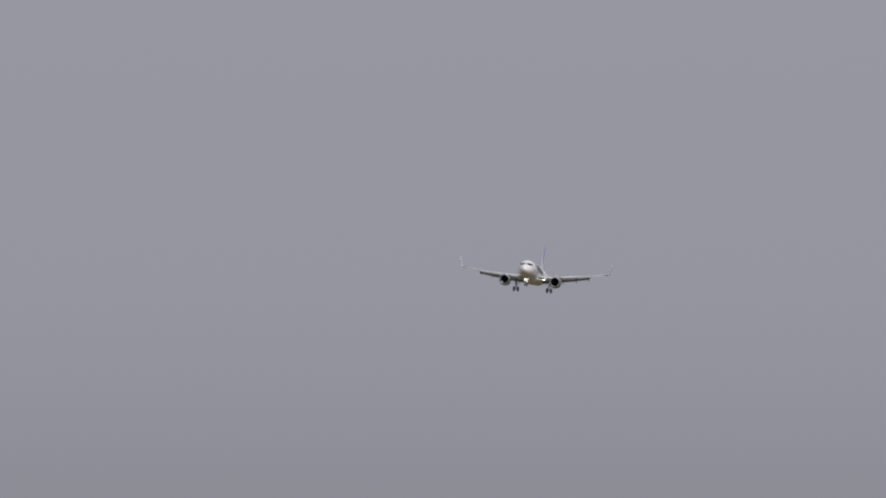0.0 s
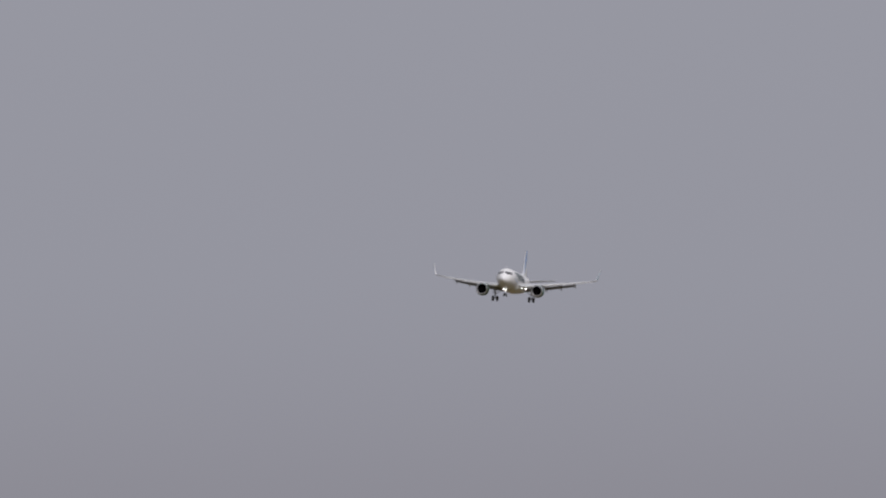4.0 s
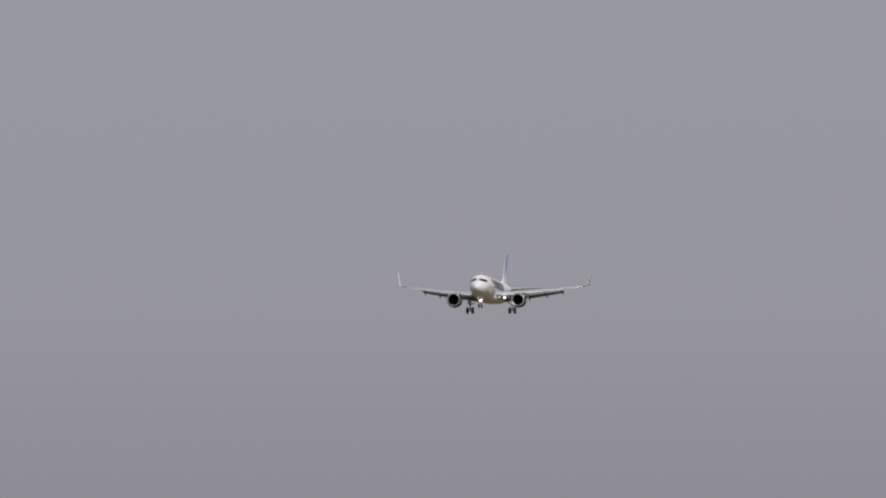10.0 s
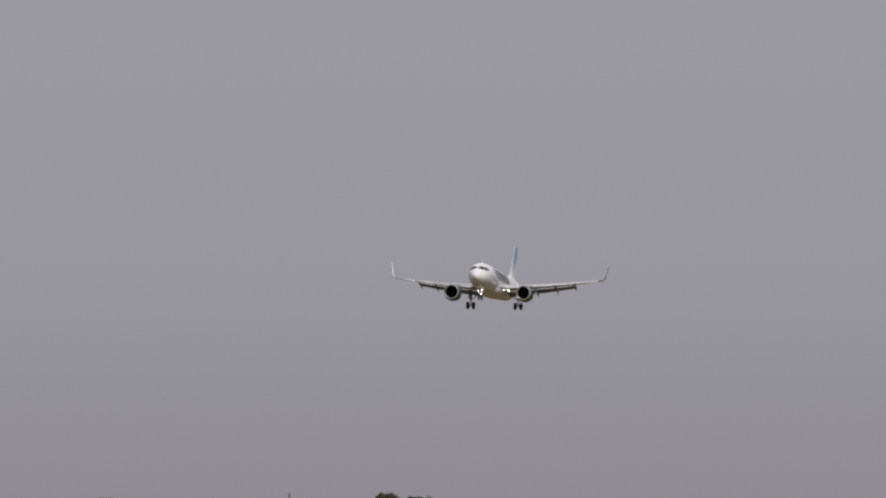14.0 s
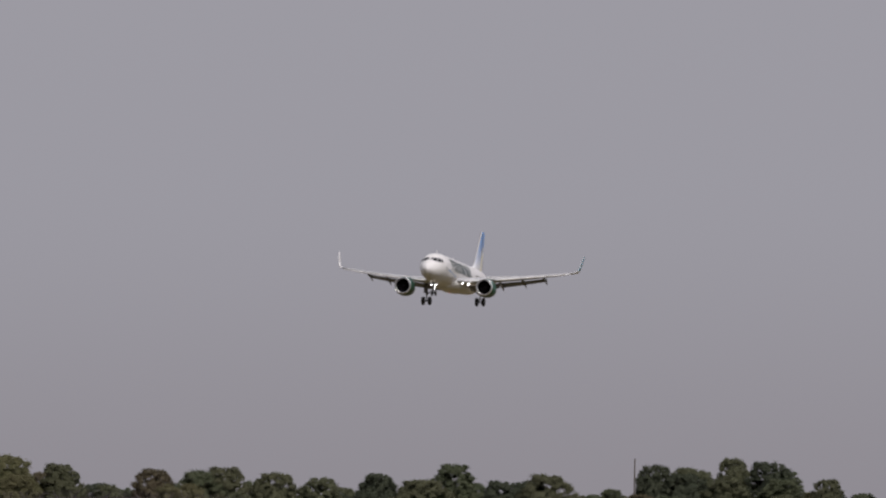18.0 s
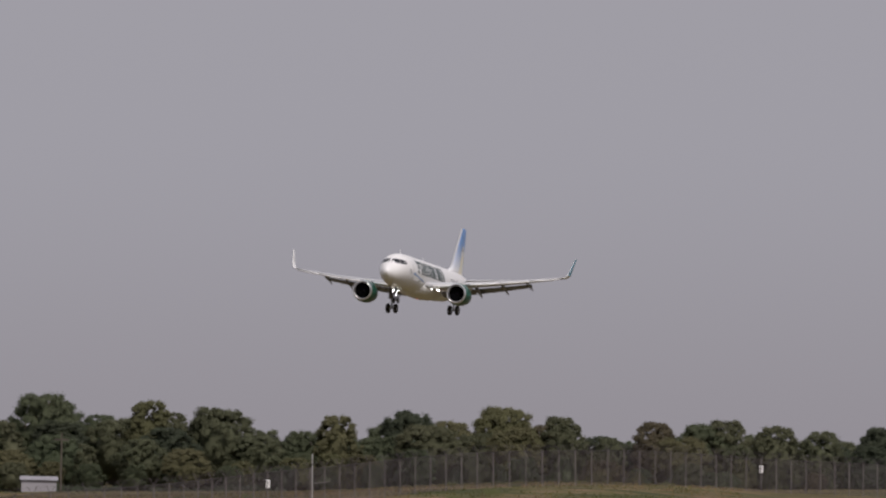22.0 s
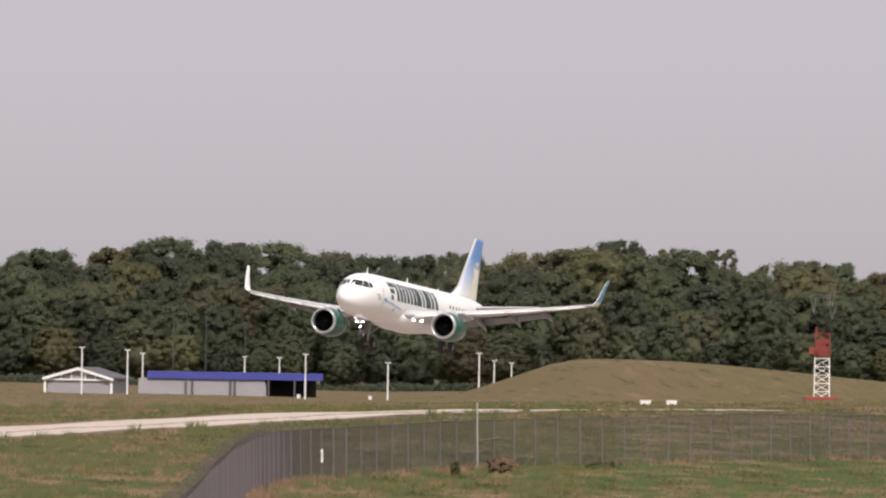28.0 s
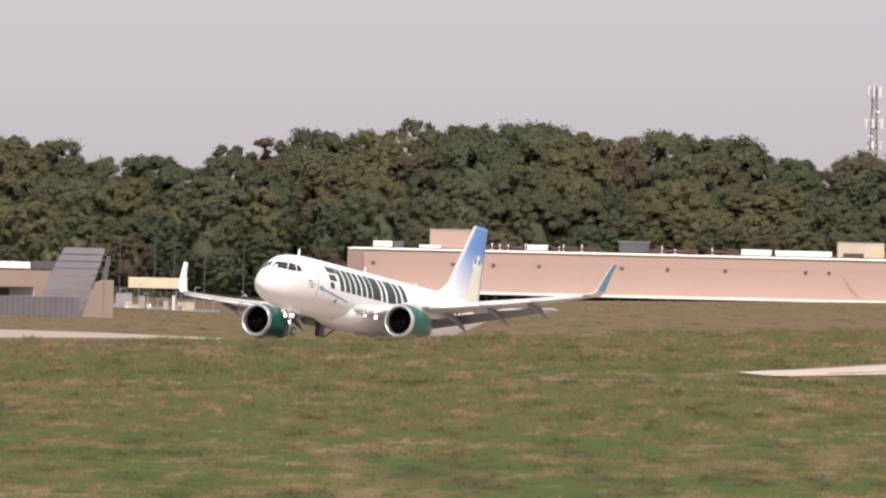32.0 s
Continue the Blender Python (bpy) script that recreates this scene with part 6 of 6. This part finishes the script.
old = fn.nodes["Principled BSDF"].inputs["Base Color"].links[0].from_socket
fn.links.new(fco.outputs["Object"], fsep.inputs[0])
fn.links.new(fsep.outputs["Z"], fmap.inputs["Value"])
fn.links.new(fmap.outputs[0], fmix.inputs["Factor"])
fn.links.new(old, fmix.inputs["B"])
fn.links.new(fmix.outputs["Result"], fn.nodes["Principled BSDF"].inputs["Base Color"])
fin = part("fin", loft(secs), FIN_BLUE, plane, "blue tail fin fading to white at its foot", smooth=True)


edge = []
for z in (2.4, 3.0, 4.5, 6.0, 7.4, 7.6):
    le, te = fin_sec(z)
    c = 0.07 * (te - le)
    edge.append([(REF - le + 0.02, 0, z), (REF - le - c * 0.4, 0.17 * c ** 0.5, z), (REF - le - c, 0.235 * c ** 0.5 + 0.02, z), (REF - le - c, -0.235 * c ** 0.5 - 0.02, z), (REF - le - c * 0.4, -0.17 * c ** 0.5, z)])
part("leading_edge", loft(edge), WING_GREY, fin, "bare grey leading edge of the fin")


def fin_patch(pts, side, out=0.012):
    """A flat shape (share of chord, z) laid on the fin's side."""
    bm = bmesh.new()
    vs = []
    for c, z in pts:
        le, te = fin_sec(z)
        t = c
        half = 5 * 0.085 * (0.2969 * math.sqrt(t) - 0.126 * t - 0.3516 * t * t + 0.2843 * t ** 3 - 0.1015 * t ** 4) * (te - le) * 1.15
        vs.append(bm.verts.new((REF - le - (te - le) * c, side * (half + out), z)))
    bm.faces.new(vs)
    return bm


for side in (1, -1):
    for z0, z1, c0 in ((2.0, 2.6, 0.60), (2.6, 3.2, 0.58), (3.2, 3.8, 0.56), (3.8, 4.4, 0.56), (4.4, 4.9, 0.58)):
        for c1, c2 in ((c0, 0.70), (0.70, 0.81), (0.81, 0.92)):
            part("fin_picture", fin_patch([(c1, z0), (c2, z0), (c2, z1), (c1, z1)], side, 0.02), CREAM, fin, "cream painted patch on the fin")
    # pale oval with dark marks
    def oval(c, z, rc, rz, n=18):
        return [(c + rc * math.cos(2 * math.pi * k / n), z + rz * math.sin(2 * math.pi * k / n)) for k in range(n)]
    part("fin_picture", fin_patch(oval(0.66, 4.85, 0.19, 0.62), side, 0.035), WHITE, fin, "white painted oval on the fin")
    for c, z, rc, rz in ((0.56, 5.02, 0.04, 0.26), (0.76, 5.0, 0.04, 0.26)):
        part("fin_picture", fin_patch(oval(c, z, rc, rz, 10), side, 0.05), TITLE_GREEN, fin, "dark painted spot on the fin")

# nose gear
gear = new("nose_gear")
gear.parent = plane
gear.matrix_basis = pose(REF - 5.07, 0, -3.50)
tagged(gear, "lowered nose landing gear with lights")
bm = bmesh.new()
rod(bm, (0, 0, 0), (0.05, 0, 0.7), 0.07, 0.07, 10)
rod(bm, (0.05, 0, 0.65), (0.15, 0, 1.8), 0.11, 0.11, 10)
rod(bm, (0, -0.32, 0), (0, 0.32, 0), 0.06, 0.06, 8)
rod(bm, (0.1, 0, 0.8), (0.9, 0, 1.6), 0.05, 0.05, 8)
rod(bm, (0.16, -0.34, 1.05), (0.16, 0.34, 1.05), 0.05, 0.05, 8)
part("strut", bm, STRUT, gear)
for yw in (-0.25, 0.25):
    bm = spin([(-0.11, 0.18), (-0.11, 0.30), (-0.06, 0.37), (0.06, 0.37), (0.11, 0.30), (0.11, 0.18), (-0.11, 0.18)], 24)
    bmesh.ops.rotate(bm, matrix=Matrix.Rotation(radians(90), 3, "Z"), verts=bm.verts)
    bmesh.ops.translate(bm, vec=(0, yw, 0), verts=bm.verts)
    part("tyre", bm, RUBBER, gear, smooth=True)
    bm = bmesh.new()
    rod(bm, (0, yw - 0.1, 0), (0, yw + 0.1, 0), 0.18, 0.18, 16)
    part("rim", bm, STRUT, gear)
    bm = bmesh.new()
    bmesh.ops.create_uvsphere(bm, u_segments=14, v_segments=8, radius=0.06)
    bmesh.ops.translate(bm, vec=(0.28, yw * 1.15, 1.12), verts=bm.verts)
    part("taxi_light", bm, LAMP, gear, "glaring white light on the nose leg", smooth=True)
    part("gear_door", boxed(-0.5, 0.6, yw * 1.9 - 0.02, yw * 1.9 + 0.02, 1.3, 1.75, 0.01), WHITE, gear)
bm = bmesh.new()
bmesh.ops.create_uvsphere(bm, u_segments=12, v_segments=8, radius=0.05)
bmesh.ops.translate(bm, vec=(0.26, 0.1, 0.68), verts=bm.verts)
part("turn_light", bm, LAMP, gear, "small white light", smooth=True)
bm = bmesh.new()
bmesh.ops.create_uvsphere(bm, u_segments=10, v_segments=6, radius=0.06)
bmesh.ops.translate(bm, vec=(REF - 15.0, 0, -2.52), verts=bm.verts)
part("beacon", bm, LAMP_RED, plane, "red belly beacon", smooth=True)


# ---- what moves ----
def motions():
    walk(plane, [
        (0, pose(940.9, 2661.9, 80.88, -3.58, -3.57, -116.07)), (0.5, pose(926.1, 2634.3, 79.65, -3.38, -3.49, -116.07)), (1, pose(911.3, 2606.8, 78.43, -3.09, -3.32, -116.07)),
        (1.5, pose(896.5, 2579.3, 77.20, -3.42, -3.03, -116.07)), (2, pose(881.7, 2551.8, 75.98, -3.96, -2.67, -116.07)), (2.5, pose(866.9, 2524.2, 74.75, -4.16, -2.35, -116.07)),
        (3, pose(852.1, 2496.7, 73.53, -3.91, -2.19, -116.07)), (3.5, pose(837.3, 2469.2, 72.30, -3.12, -2.17, -116.07)), (4.5, pose(807.7, 2414.2, 69.85, -2.10, -2.37, -116.26)),
        (5.5, pose(778.1, 2359.1, 67.40, -1.08, -2.58, -116.44)), (6, pose(763.3, 2331.6, 66.17, -1.63, -2.66, -116.50)), (6.5, pose(748.5, 2304.1, 64.95, -2.56, -2.75, -116.49)),
        (7, pose(733.7, 2276.5, 63.73, -3.33, -2.81, -116.41)), (7.5, pose(718.9, 2249.0, 62.50, -3.94, -2.81, -116.25)), (8, pose(704.1, 2221.5, 61.28, -4.16, -2.75, -116.07)),
        (8.5, pose(689.3, 2194.0, 60.05, -3.76, -2.60, -115.96)), (9, pose(674.5, 2166.5, 58.83, -2.63, -2.41, -115.91)), (9.5, pose(659.7, 2138.9, 57.60, -1.39, -2.24, -115.87)),
        (10, pose(644.9, 2111.4, 56.38, -0.13, -2.19, -115.81)), (10.5, pose(630.1, 2083.9, 55.15, 0.91, -2.32, -115.74)), (11, pose(615.3, 2056.4, 53.93, 0.85, -2.60, -115.72)),
        (11.5, pose(600.5, 2028.9, 52.70, 0.50, -3.01, -115.76)), (12, pose(585.7, 2001.3, 51.48, -0.23, -3.46, -115.82)), (12.5, pose(570.9, 1973.8, 50.25, -0.74, -3.90, -115.86)),
        (13, pose(556.1, 1946.3, 49.03, -0.43, -4.23, -115.87)), (13.5, pose(541.3, 1918.8, 47.80, -0.57, -4.41, -115.85)), (14, pose(526.8, 1891.2, 46.62, -1.10, -4.46, -115.80)),
        (14.5, pose(512.4, 1863.5, 45.56, -1.26, -4.44, -115.77)), (15.5, pose(483.2, 1808.4, 43.43, -0.28, -4.24, -116.10)), (16.5, pose(454.1, 1753.2, 41.30, 0.70, -4.04, -116.42)),
        (17, pose(439.3, 1725.7, 40.03, -0.55, -4.07, -116.29)), (17.5, pose(424.5, 1698.2, 38.87, -1.80, -4.06, -116.16)), (18, pose(409.9, 1670.6, 37.65, -1.58, -3.98, -116.09)),
        (18.5, pose(395.0, 1643.1, 36.56, -0.59, -3.87, -116.09)), (19, pose(380.3, 1615.6, 35.37, -0.04, -3.80, -116.11)), (19.5, pose(365.5, 1588.1, 34.05, -0.50, -3.82, -116.11)),
        (20, pose(350.6, 1560.6, 32.66, -0.97, -3.90, -116.08)), (20.5, pose(335.6, 1533.1, 31.20, -1.17, -3.98, -116.04)), (21, pose(320.7, 1505.6, 29.81, -1.12, -4.02, -115.98)),
        (21.5, pose(305.8, 1478.1, 28.48, -1.37, -4.03, -115.93)), (22, pose(290.8, 1450.7, 26.94, -2.05, -4.06, -115.91)), (22.5, pose(275.8, 1423.2, 25.53, -1.87, -4.11, -115.96)),
        (23, pose(260.8, 1395.7, 23.88, -1.04, -4.21, -116.09)), (23.5, pose(245.8, 1368.2, 22.33, -0.18, -4.31, -116.31)), (24, pose(230.7, 1340.8, 20.92, -0.23, -4.38, -116.56)),
        (24.5, pose(215.5, 1313.3, 19.56, -1.08, -4.41, -116.76)), (25.5, pose(185.6, 1258.3, 16.92, -2.24, -4.19, -116.49)), (26.5, pose(155.6, 1203.3, 14.28, -3.40, -3.98, -116.22)),
        (27, pose(140.7, 1175.8, 13.10, -2.93, -4.15, -115.99)), (27.5, pose(125.9, 1148.3, 11.95, -2.55, -4.31, -115.72)), (28, pose(111.0, 1120.7, 10.72, -2.66, -4.46, -115.43)),
        (28.5, pose(96.4, 1093.2, 9.55, -3.22, -4.59, -115.18)), (29, pose(81.7, 1065.6, 8.32, -3.54, -4.75, -115.03)), (29.5, pose(67.3, 1038.1, 7.26, -2.43, -4.93, -115.04)),
        (30, pose(53.1, 1010.5, 6.30, -1.27, -5.14, -115.16)), (30.5, pose(38.65, 983.0, 5.30, -0.23, -5.5, -115.45)), (31, pose(24.1, 955.5, 4.62, 0.3, -5.95, -115.85)),
        (31.5, pose(9.5, 928.0, 4.08, 0.2, -6.3, -116.1)), (32, pose(-5.18, 900.5, 3.78, -0.2, -6.6, -116.25))])


motions()
